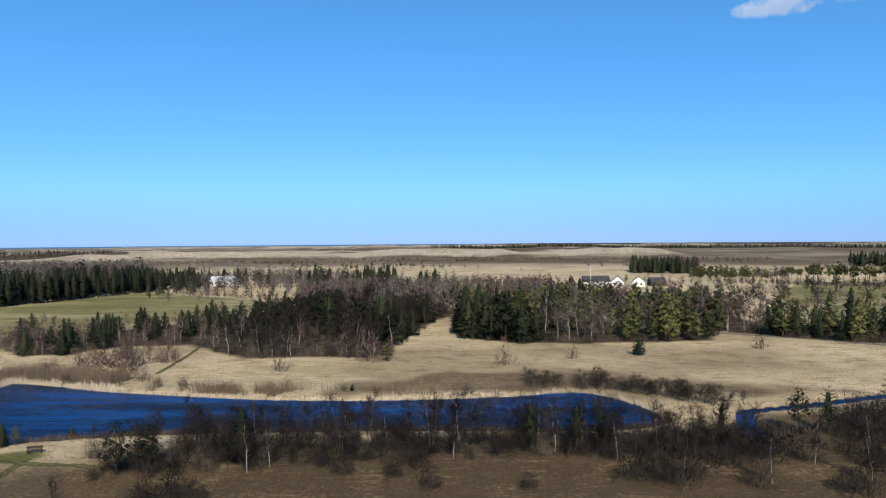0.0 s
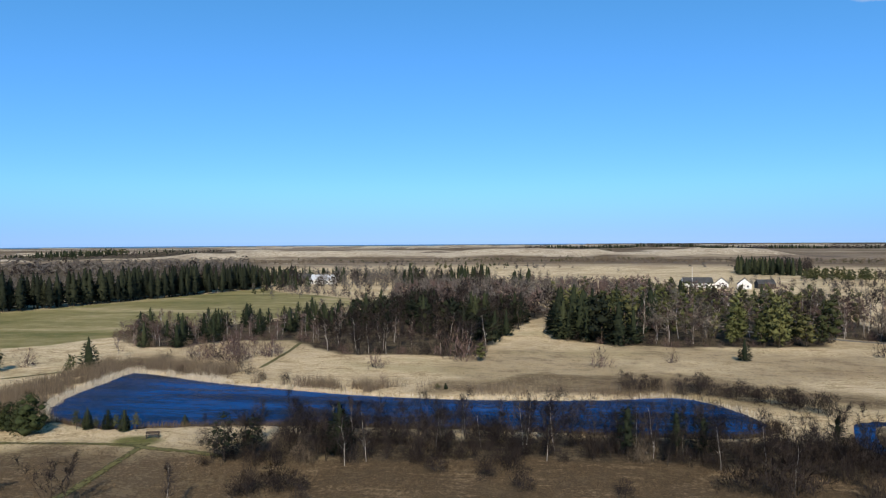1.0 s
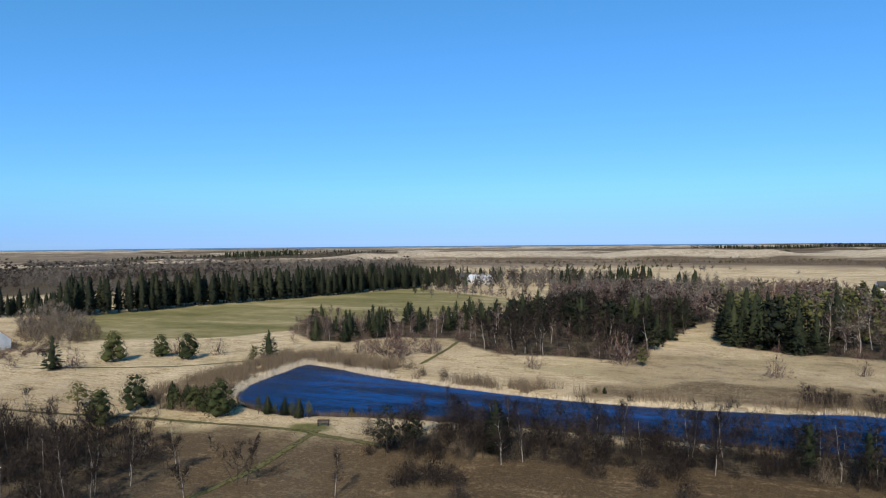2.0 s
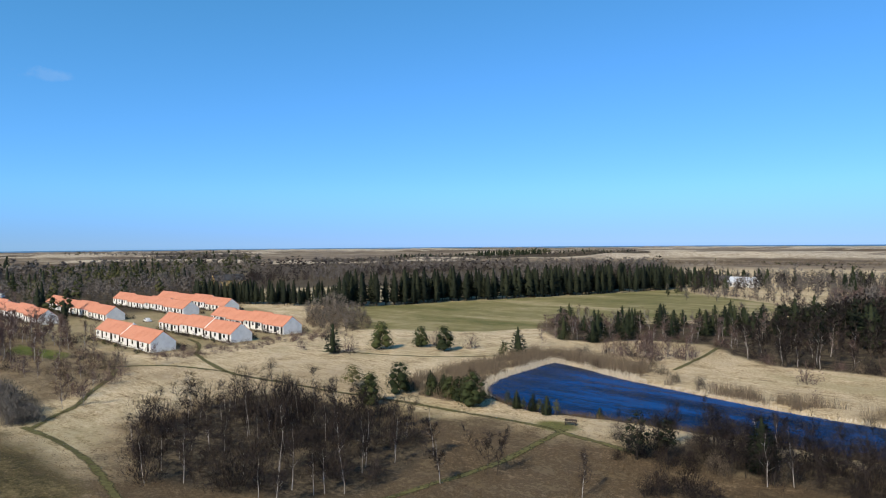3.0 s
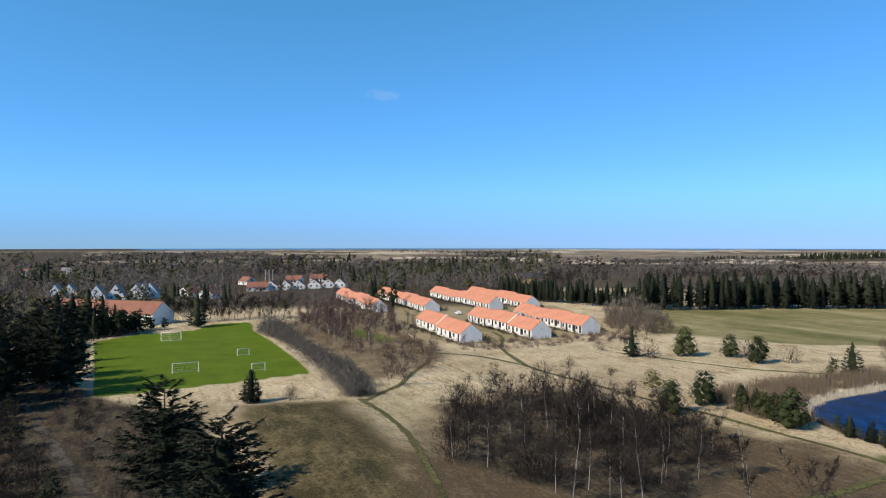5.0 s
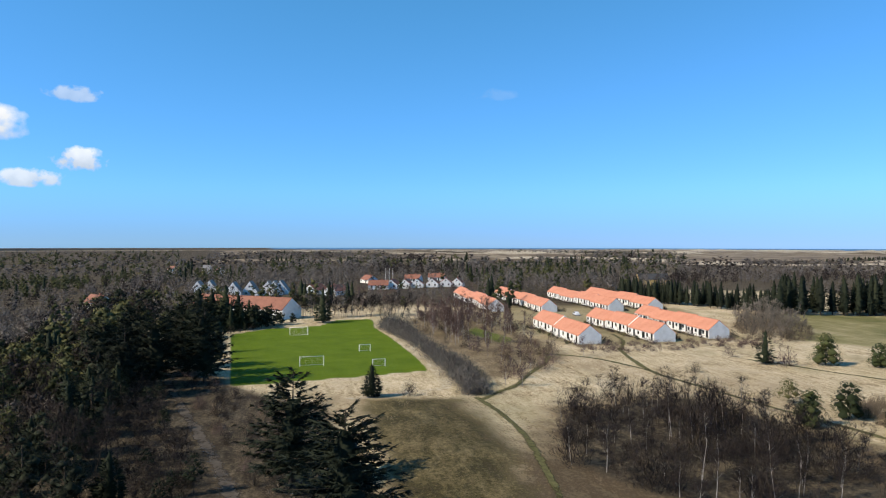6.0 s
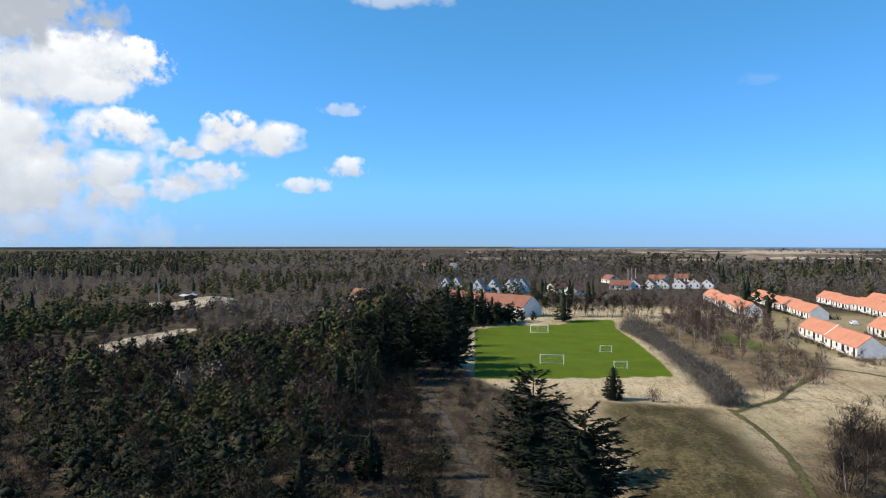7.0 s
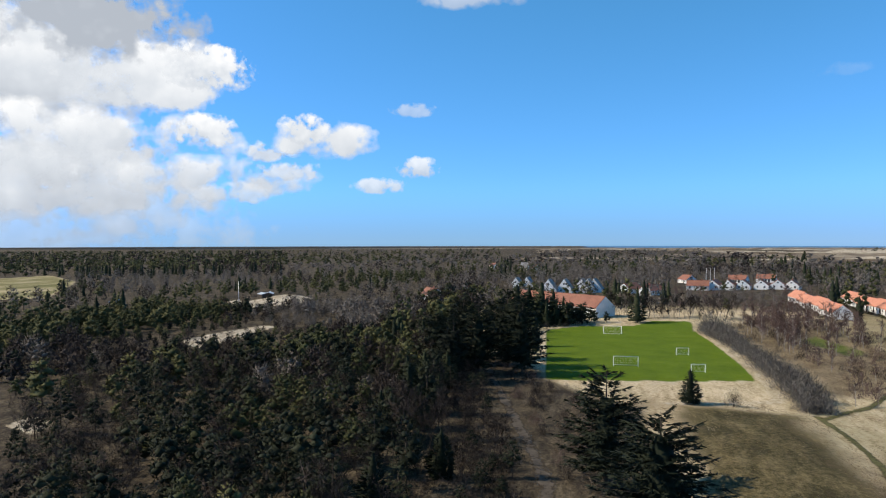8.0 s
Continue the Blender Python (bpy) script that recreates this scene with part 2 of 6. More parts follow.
    n.link(c, b.inputs["Base Color"])
    n.bump(b, n.math("ADD", n.math("MULTIPLY", n.noise(3.5, 4, 0.7), 0.5), mid), 0.9, 0.5)
    return m


def plant_material(name, dark, mid, light, rough=0.8, grain=1.2):
    """Leaves, needles or twigs: a colour that varies from plant to plant and from spray to spray."""
    m, tree, b = material(name, rough, spec=0.15)
    n = Nodes(tree)
    who = n.math("ADD", n.node("ShaderNodeObjectInfo").outputs["Random"], n.attribute("tint").outputs["Fac"])
    f = n.math("ADD", n.math("MULTIPLY", n.math("FRACT", who), 0.55), n.math("MULTIPLY", n.noise(grain, 3, 0.7), 0.45))
    n.link(n.ramp(f, [(0.15, dark), (0.48, mid), (0.85, light)]), b.inputs["Base Color"])
    return m


def bark_material(name, dark, light, banded=False):
    m, tree, b = material(name, 0.9, spec=0.1)
    n = Nodes(tree)
    g = n.noise(3.0, 4, 0.7, (1, 1, 0.9 if banded else 0.25))
    n.link(n.ramp(g, [(0.36, dark), (0.5 if banded else 0.7, light)]), b.inputs["Base Color"])
    n.bump(b, g, 0.5, 0.03)
    return m


def plain_material(name, colour, other, scale=0.8, rough=0.8, metallic=0.0, bump=0.2):
    m, tree, b = material(name, rough, metallic)
    n = Nodes(tree)
    g = n.math("ADD", n.math("MULTIPLY", n.noise(scale, 4), 0.6), n.math("MULTIPLY", n.noise(scale * 9, 3), 0.4))
    n.link(n.ramp(g, [(0.38, other), (0.58, colour)]), b.inputs["Base Color"])
    if bump:
        n.bump(b, g, bump, 0.02)
    return m


def tile_material(name, a, c):
    """Clay pantiles: courses across the slope, with paler and darker ones."""
    m, tree, b = material(name, 0.75)
    n = Nodes(tree)
    w = n.node("ShaderNodeTexWave")
    w.inputs["Scale"].default_value, w.inputs["Distortion"].default_value = 1.0, 0.6
    n.link(n.where, w.inputs["Vector"])
    g = n.math("ADD", n.math("MULTIPLY", n.noise(2.5, 4, 0.7), 0.55), n.math("MULTIPLY", n.noise(0.35, 3), 0.45))
    col = n.ramp(g, [(0.36, a), (0.6, c)])
    n.link(col, b.inputs["Base Color"])
    n.bump(b, n.math("ADD", w.outputs["Fac"], g), 0.4, 0.05)
    return m


def water_material(name, body):
    m, tree, b = material(name, 0.2, spec=0.06)
    n = Nodes(tree)
    # light and dark streaks of reflection, painted into the water's base colour
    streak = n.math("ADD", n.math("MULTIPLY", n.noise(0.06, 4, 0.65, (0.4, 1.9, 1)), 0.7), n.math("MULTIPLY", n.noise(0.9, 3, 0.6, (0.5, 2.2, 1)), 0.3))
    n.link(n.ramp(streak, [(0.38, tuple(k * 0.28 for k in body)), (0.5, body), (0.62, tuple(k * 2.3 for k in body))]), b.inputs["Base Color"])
    b.inputs["IOR"].default_value = 1.14
    ripples = n.math("ADD", n.noise(1.1, 3, 0.6, (0.7, 1.5, 1)), n.math("MULTIPLY", n.noise(4.0, 2, 0.6), 0.35))
    patches = n.noise(0.045, 3, 0.6, (0.5, 1.6, 1))
    n.bump(b, n.math("MULTIPLY", ripples, n.math("ADD", patches, 0.35)), 1.0, 0.55)
    return m


LAND = ground_material()
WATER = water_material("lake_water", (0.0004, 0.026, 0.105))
SPRUCE = plant_material("spruce_needles", (0.009, 0.013, 0.007), (0.018, 0.025, 0.012), (0.040, 0.047, 0.021))
PINE = plant_material("pine_needles", (0.024, 0.030, 0.012), (0.052, 0.058, 0.022), (0.105, 0.10, 0.040))
BRIGHT_PINE = plant_material("sunny_pine_needles", (0.036, 0.044, 0.016), (0.076, 0.084, 0.030), (0.14, 0.142, 0.054))
DEEP_PINE = plant_material("deep_green_needles", (0.016, 0.023, 0.010), (0.034, 0.045, 0.017), (0.075, 0.083, 0.030))
# dark needles and twigs whose colour also holds cloud shade and crown shade
SHADED_NEEDLES = plant_material("shaded_needles", (0.0075, 0.0105, 0.006), (0.014, 0.019, 0.0105), (0.030, 0.035, 0.018))
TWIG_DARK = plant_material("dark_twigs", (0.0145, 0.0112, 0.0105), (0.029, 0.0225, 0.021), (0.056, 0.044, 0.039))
TWIG_RED = plant_material("reddish_twigs", (0.088, 0.057, 0.052), (0.130, 0.088, 0.079), (0.185, 0.133, 0.118))
TWIG_GREY = plant_material("grey_twigs", (0.095, 0.083, 0.074), (0.132, 0.117, 0.105), (0.175, 0.157, 0.141))
TWIG_PALE = plant_material("pale_twigs", (0.15, 0.127, 0.107), (0.20, 0.172, 0.145), (0.26, 0.228, 0.194))
TWIG_TAN = plant_material("tan_twigs", (0.105, 0.080, 0.055), (0.16, 0.125, 0.088), (0.23, 0.185, 0.135))
TWIG_HEDGE = plant_material("hedge_twigs", (0.075, 0.071, 0.067), (0.118, 0.112, 0.106), (0.170, 0.161, 0.152))
TWIG_GREEN = plant_material("budding_twigs", (0.07, 0.065, 0.03), (0.13, 0.125, 0.05), (0.20, 0.18, 0.08))
REED = plant_material("dry_reed", (0.42, 0.355, 0.265), (0.62, 0.55, 0.43), (0.76, 0.70, 0.58))
GRASS = plant_material("dry_grass", (0.22, 0.16, 0.095), (0.38, 0.30, 0.19), (0.52, 0.44, 0.30))
BROWN_GRASS = plant_material("brown_grass", (0.05, 0.035, 0.022), (0.105, 0.076, 0.046), (0.19, 0.14, 0.085))
BARK = bark_material("bark", (0.035, 0.028, 0.022), (0.12, 0.095, 0.075))
BIRCH_BARK = bark_material("birch_bark", (0.06, 0.053, 0.048), (0.42, 0.39, 0.36), True)
RENDER_WHITE = plain_material("white_render", (0.80, 0.80, 0.78), (0.66, 0.66, 0.64))
ROOF_ORANGE = tile_material("orange_tiles", (0.45, 0.182, 0.108), (0.58, 0.265, 0.17))
ROOF_RED = tile_material("weathered_red_tiles", (0.20, 0.088, 0.060), (0.31, 0.137, 0.092))
ROOF_DARK = tile_material("dark_roofing", (0.03, 0.032, 0.036), (0.07, 0.072, 0.078))
ROOF_BLUE = tile_material("pale_sheet_roof", (0.38, 0.42, 0.48), (0.55, 0.60, 0.66))
ROOF_PALE = tile_material("pale_grey_roofing", (0.20, 0.195, 0.19), (0.29, 0.285, 0.28))
WOOD_DARK = plain_material("dark_wood", (0.07, 0.055, 0.042), (0.035, 0.028, 0.022))
WOOD_YELLOW = plain_material("yellow_boarding", (0.55, 0.40, 0.16), (0.42, 0.30, 0.12))
PAINT_WHITE = plain_material("white_paint", (0.82, 0.82, 0.80), (0.72, 0.72, 0.70), rough=0.45, bump=0)
PAINT_CAR = plain_material("car_paint", (0.75, 0.76, 0.77), (0.66, 0.67, 0.68), rough=0.25, bump=0)
RUBBER = plain_material("rubber", (0.025, 0.025, 0.025), (0.015, 0.015, 0.015), bump=0)
STEEL = plain_material("galvanised_steel", (0.45, 0.46, 0.47), (0.33, 0.34, 0.35), rough=0.45, metallic=0.8, bump=0)
NET = plain_material("white_net", (0.70, 0.70, 0.68), (0.58, 0.58, 0.56), bump=0)
GLASS = plain_material("window_glass", (0.03, 0.035, 0.04), (0.02, 0.024, 0.03), rough=0.06, bump=0)


# ---- mesh helpers ----
def mesh_of(name, v, f, mat, tint=None, smooth_faces=False, normals=None):
    """A mesh from arrays of places and triangles."""
    v, f = np.asarray(v, np.float32).reshape(-1, 3), np.asarray(f, np.int32).reshape(-1, 3)
    me = bpy.data.meshes.new(name)
    me.vertices.add(len(v))
    me.vertices.foreach_set("co", v.ravel())
    me.loops.add(f.size)
    me.loops.foreach_set("vertex_index", f.ravel())
    me.polygons.add(len(f))
    me.polygons.foreach_set("loop_start", np.arange(0, f.size, 3, dtype=np.int32))
    if smooth_faces or normals is not None:
        me.polygons.foreach_set("use_smooth", np.ones(len(f), bool))
    me.update(calc_edges=True)
    me.materials.append(mat)
    if tint is not None:
        me.attributes.new("tint", "FLOAT", "POINT").data.foreach_set("value", np.asarray(tint, np.float32))
    if normals is not None:
        me.normals_split_custom_set_from_vertices(normals)
    return me


def join(pieces):
    vs, fs, k = [], [], 0
    for v, f in pieces:
        if len(f):
            vs.append(np.asarray(v, float).reshape(-1, 3))
            fs.append(np.asarray(f, int).reshape(-1, 3) + k)
            k += len(vs[-1])
    return (np.concatenate(vs), np.concatenate(fs)) if vs else (np.zeros((0, 3)), np.zeros((0, 3), int))


def tube(points, radii, sides=5):
    points, n = np.asarray(points, float), len(points)
    v, f = [], []
    for i, p in enumerate(points):
        d = points[min(i + 1, n - 1)] - points[max(i - 1, 0)]
        d = d / (np.linalg.norm(d) + 1e-9)
        a = np.cross(d, (0, 1, 0) if abs(d[2]) > 0.6 else (0, 0, 1))
        a /= np.linalg.norm(a) + 1e-9
        b = np.cross(d, a)
        for s in range(sides):
            t = 2 * math.pi * s / sides
            v.append(p + radii[i] * (math.cos(t) * a + math.sin(t) * b))
    for i in range(n - 1):
        for s in range(sides):
            q, r = i * sides + s, i * sides + (s + 1) % sides
            f += [(q, r, r + sides), (q, r + sides, q + sides)]
    v.append(points[-1])
    for s in range(sides):
        f.append(((n - 1) * sides + s, (n - 1) * sides + (s + 1) % sides, len(v) - 1))
    return np.array(v), np.array(f)


def slivers(starts, ways, widths, r, out=0.0):
    """Thin tapering twigs or blades, one triangle each."""
    starts, ways = np.asarray(starts, float), np.asarray(ways, float)
    side = np.cross(ways, r.normal(size=ways.shape) * (1.0 if isinstance(out, float) else 0.45) + out)
    side /= np.linalg.norm(side, axis=1, keepdims=True) + 1e-9
    side *= np.asarray(widths)[:, None] / 2
    v = np.stack([starts - side, starts + side, starts + ways], 1).reshape(-1, 3)
    return v, np.arange(len(v)).reshape(-1, 3)


def part(name, bm_or_mesh, mat, parent, label=""):
    """One mesh object under a thing or a part."""
    me = bm_or_mesh
    if isinstance(me, bmesh.types.BMesh):
        me = bpy.data.meshes.new(name)
        bm_or_mesh.normal_update()
        bm_or_mesh.to_mesh(me)
        bm_or_mesh.free()
        me.materials.append(mat)
    ob = new(name, me)
    ob.parent = parent
    return tagged(ob, label)


def box(bm, x0, x1, y0, y1, z0, z1):
    made = bmesh.ops.create_cube(bm, size=1)["verts"]
    bmesh.ops.scale(bm, vec=(x1 - x0, y1 - y0, z1 - z0), verts=made)
    bmesh.ops.translate(bm, vec=((x0 + x1) / 2, (y0 + y1) / 2, (z0 + z1) / 2), verts=made)
    return made


def box_mesh(*b):
    bm = bmesh.new()
    box(bm, *b)
    return bm


# ---- plants: shapes ----
def unit(v):
    return v / (np.linalg.norm(v, axis=-1, keepdims=True) + 1e-9)


def facing_out(v, f, n):
    """Foliage lit as one soft mass: every clump's face is turned outward and carries the crown's own direction there."""
    t = v[f]
    face = np.cross(t[:, 1] - t[:, 0], t[:, 2] - t[:, 0])
    turned = (face * n[f[:, 0]]).sum(1) < 0
    f = f.copy()
    f[turned] = f[turned][:, [0, 2, 1]]
    return v, f, n


def crown_normals(r, v, f, rough):
    """Directions out of a whole crown, a little different from twig to twig."""
    lo, hi = v.min(0), v.max(0)
    c = np.array([(lo[0] + hi[0]) / 2, (lo[1] + hi[1]) / 2, lo[2] + 0.35 * (hi[2] - lo[2])])
    mid = v[f].mean(1)
    n = unit((mid - c) * np.array([1, 1, 0.8]) / (hi - lo).max() + np.array([0, 0, 0.06]) + r.normal(size=mid.shape) * 0.5 * rough)
    out = np.zeros_like(v)
    out[f.ravel()] = np.repeat(n, 3, axis=0)
    return out


def bare_tree(r, h, spread=0.30, limbs=9, twigs=420, stems=1, twig_len=0.11, width=0.06, low=0.28, thin=False):
    """A leafless tree: trunk and limbs as tubes, and a crown of fine twigs."""
    wood, tips, limb_s, limb_d = [], [], [], []
    ks = (0, 0.25, 0.5, 0.75, 1) if stems == 1 else (0, 0.5, 1)
    for s in range(stems):
        a = r.uniform(0, 6.283)
        lean = r.uniform(0.03, 0.14) if stems == 1 else r.uniform(0.12, 0.5)
        hs = h * (1 if stems == 1 else r.uniform(0.7, 1.0))
        base = np.array([math.cos(a), math.sin(a), 0]) * (0 if stems == 1 else r.uniform(0.05, 0.3))
        path = [base + np.array([math.cos(a) * lean * hs * k ** 1.3, math.sin(a) * lean * hs * k ** 1.3, hs * k * 0.94]) + r.normal(size=3) * 0.016 * hs * (0 < k < 1)
                for k in ks]
        path[0][2] = -0.15
        rad = 0.0062 * hs + 0.012 if stems == 1 else 0.0045 * hs + 0.010
        wood.append(tube(path, [rad * (1.25 - 1.15 * k) for k in ks], 5 if stems == 1 else 3))
        path = np.array(path)
        for _ in range(max(2, limbs // stems)):
            k = r.uniform(low, 0.95)
            at = np.array([np.interp(k, ks, path[:, c]) for c in range(3)])
            b, up = r.uniform(0, 6.283), r.uniform(0.5, 1.1)
            length = hs * spread * r.uniform(0.7, 1.25) * (1.15 - 0.75 * k)
            d = np.array([math.cos(b) * math.cos(up), math.sin(b) * math.cos(up), math.sin(up)])
            mid = at + d * length * 0.5 + r.normal(size=3) * 0.03 * length
            end = at + d * length + np.array([0, 0, 0.12 * length])
            if thin:
                limb_s.append(at)
                limb_d.append(end - at)
            else:
                wood.append(tube([at, mid, end], [rad * 0.5 * (1.1 - k * 0.6), rad * 0.3, rad * 0.08], 3))
            tips += [(at, mid), (mid, end), (mid, end)]
        tips.append((path[-2], path[-1]))
    if thin:
        wood.append(slivers(limb_s, limb_d, np.full(len(limb_s), width * 1.3), r))
    n_sub = max(12, twigs // 4)
    pick = r.integers(0, len(tips), n_sub)
    a, b = np.array([tips[i][0] for i in pick]), np.array([tips[i][1] for i in pick])
    s0 = a + (b - a) * r.uniform(0, 1, (n_sub, 1))
    d0 = unit(unit(b - a) * 0.6 + r.normal(size=(n_sub, 3)) * 0.55 + np.array([0, 0, 0.35])) * h * twig_len * r.uniform(0.7, 1.6, (n_sub, 1))
    v1 = slivers(s0, d0, np.full(n_sub, width * 1.3), r)
    pick = r.integers(0, n_sub, twigs)
    s1 = s0[pick] + d0[pick] * r.uniform(0.15, 1, (twigs, 1))
    d1 = unit(unit(d0[pick]) * 0.7 + r.normal(size=(twigs, 3)) * 0.6 + np.array([0, 0, 0.1])) * h * twig_len * r.uniform(0.45, 1.1, (twigs, 1))
    v2 = slivers(s1, d1, np.full(twigs, width), r)
    return join(wood), join([v1, v2])


def bush(r, h, twigs=360, width=0.035, wide=0.55, stems_from=6):
    """A rounded leafless bush: many stems from the ground, and fine twigs that fill a dome with an uneven outline."""
    stems = []
    for _ in range(stems_from):
        a, out = r.uniform(0, 6.283), r.uniform(0.1, 0.8) * wide * h
        end = np.array([math.cos(a) * out, math.sin(a) * out, h * r.uniform(0.55, 0.85)])
        stems.append(tube([np.array([math.cos(a) * 0.08, math.sin(a) * 0.08, -0.1]), end * 0.55 + np.array([0, 0, 0.1]), end], [0.009 * h, 0.005 * h, 0.001 * h], 3))
    d = unit(r.normal(size=(twigs, 3)))
    d[:, 2] = np.abs(d[:, 2])
    lobes = 1 + 0.22 * np.sin(3 * np.arctan2(d[:, 1], d[:, 0]) + r.uniform(0, 6)) + 0.16 * np.sin(7 * np.arctan2(d[:, 1], d[:, 0]) + r.uniform(0, 6)) * (1 - d[:, 2])
    depth = r.uniform(0.12, 0.94, (twigs, 1)) ** 0.6
    p = d * depth * np.stack([wide * h * lobes, wide * h * lobes, 0.9 * h * np.sqrt(lobes)], 1)
    way = unit(unit(p) * 0.45 + np.array([0, 0, 0.65]) + r.normal(size=(twigs, 3)) * 0.4) * h * r.uniform(0.08, 0.2, (twigs, 1))
    return join(stems), slivers(p, way, np.full(twigs, width), r, unit(p * np.array([1, 1, 0.3])))


EIGHT = (np.array([(1, 0, 0), (-1, 0, 0), (0, 1, 0), (0, -1, 0), (0, 0, 1), (0, 0, -1)], float),
         np.array([(0, 2, 4), (2, 1, 4), (1, 3, 4), (3, 0, 4), (2, 0, 5), (1, 2, 5), (3, 1, 5), (0, 3, 5)]))


def halved(v, f):
    """Every triangle in four, on the unit sphere."""
    v, at, out = list(map(tuple, v)), {}, []

    def middle(i, j):
        key = (min(i, j), max(i, j))
        if key not in at:
            at[key] = len(v)
            v.append(tuple(unit((np.array(v[i]) + np.array(v[j])) / 2)))
        return at[key]

    for i, j, k in f:
        p, q, o = middle(i, j), middle(j, k), middle(k, i)
        out += [(i, p, o), (p, j, q), (o, q, k), (p, q, o)]
    return np.array(v), np.array(out)


LUMPS = [EIGHT, halved(*EIGHT)]


def lump(r, centre, radii, detail, rough=0.22):
    """The dense inside of a crown's lobe, uneven all over."""
    v, f = LUMPS[detail]
    w = v * r.uniform(1 - rough, 1 + rough, (len(v), 1)) * radii + centre
    return w, f, unit(v + np.array([0, 0, 0.25]) + r.normal(size=v.shape) * 0.14)


def join_lit(pieces):
    v, f = join([p[:2] for p in pieces])
    return v, f, np.concatenate([p[2] for p in pieces])


def tufts(p, way, width, n, r):
    """Pointed tufts of needles or twigs, lit by the direction given for each."""
    v, f = slivers(p, way, width, r, n * 1.5)
    return facing_out(v, f, np.repeat(n, 3, axis=0))


def spruce(r, h, wide=0.24, tiers=11, around=9, sprays=700, first=0.05, spray=0.085, thin=0.42, ragged=0.25, full=0.8, dense=0.8, upturn=0.0, foot=0.72):
    """A conifer: a dense ragged cone in tiers that narrows to the tip, set all over with pointed sprays."""
    wood = tube([(0, 0, -0.2), (0, 0, h * 0.5), (0, 0, h * 0.9)], [0.014 * h + 0.02, 0.009 * h, 0.004], 5)

    def reach(k):
        return h * wide * np.minimum(1, foot + 1.6 * k) * (1 - k) ** full + 0.006 * h

    rings, normals = [], []
    turn = np.arange(around) * 2 * math.pi / around
    side = r.uniform(1 - ragged, 1 + ragged * 0.6, around)
    for i in range(tiers):
        for up, share in ((0.0, 1.0), (0.62, 0.66)):
            k = (i + up) / tiers
            a = turn + r.uniform(-0.25, 0.25, around)
            rad = reach(k) * dense * share * r.uniform(1 - ragged, 1 + ragged * 0.5, around) * (0.5 + 0.5 * side)
            z = h * (first + (0.97 - first) * k) + h / tiers * r.uniform(-0.3, 0.3, around)
            rings.append(np.stack([np.cos(a) * rad, np.sin(a) * rad, z], 1))
            normals.append(unit(np.stack([np.cos(a), np.sin(a), np.full(around, 0.55 if up == 0 else 0.15)], 1)))
    rings.append(np.array([[0, 0, h * 0.97]]))
    normals.append(np.array([[0, 0, 1.0]]))
    m = 2 * tiers
    f = []
    for i in range(m - 1):
        for j in range(around):
            p, q = i * around + j, i * around + (j + 1) % around
            f += [(p, q, q + around), (p, q + around, p + around)]
    f += [((m - 1) * around + j, (m - 1) * around + (j + 1) % around, m * around) for j in range(around)]
    core = (np.concatenate(rings), np.array(f), np.concatenate(normals))
    k = 1 - np.sqrt(r.uniform(0.0004, 1, sprays))
    k = (np.floor(k * tiers * 1.7) + r.uniform(0, 0.75, sprays) ** 1.5) / (tiers * 1.7)
    a = r.uniform(0, 6.283, sprays)
    out = np.stack([np.cos(a), np.sin(a), np.zeros(sprays)], 1)
    across = np.stack([-np.sin(a), np.cos(a), np.zeros(sprays)], 1)
    d = reach(k) * (0.5 + 0.5 * np.interp(a, np.append(turn, 6.2832), np.append(side, side[0])))
    p = out * (d * r.uniform(0.62, 1.02, sprays))[:, None]
    p[:, 2] = h * (first + (0.97 - first) * k)
    way = unit(out + across * r.uniform(-0.8, 0.8, (sprays, 1)) + np.array([0, 0, 1]) * (r.uniform(-0.55, 0.25, sprays) + 0.9 * k + upturn)[:, None])
    way *= (h * spray * r.uniform(0.6, 1.3, sprays) * (1.05 - 0.5 * k))[:, None]
    n = unit(out + np.array([0, 0, 0.45]) + r.normal(size=(sprays, 3)) * 0.30)
    tip = tufts(np.array([[0, 0, h * 0.9]] * 3), np.array([[0.006, 0, 0.1], [-0.02, 0.01, 0.06], [0.02, -0.02, 0.05]]) * h, np.full(3, 0.03 * h), unit(np.ones((3, 3))), r)
    return wood, join_lit([core, tufts(p - way * 0.25, way, np.linalg.norm(way, axis=1) * thin, n, r), tip])


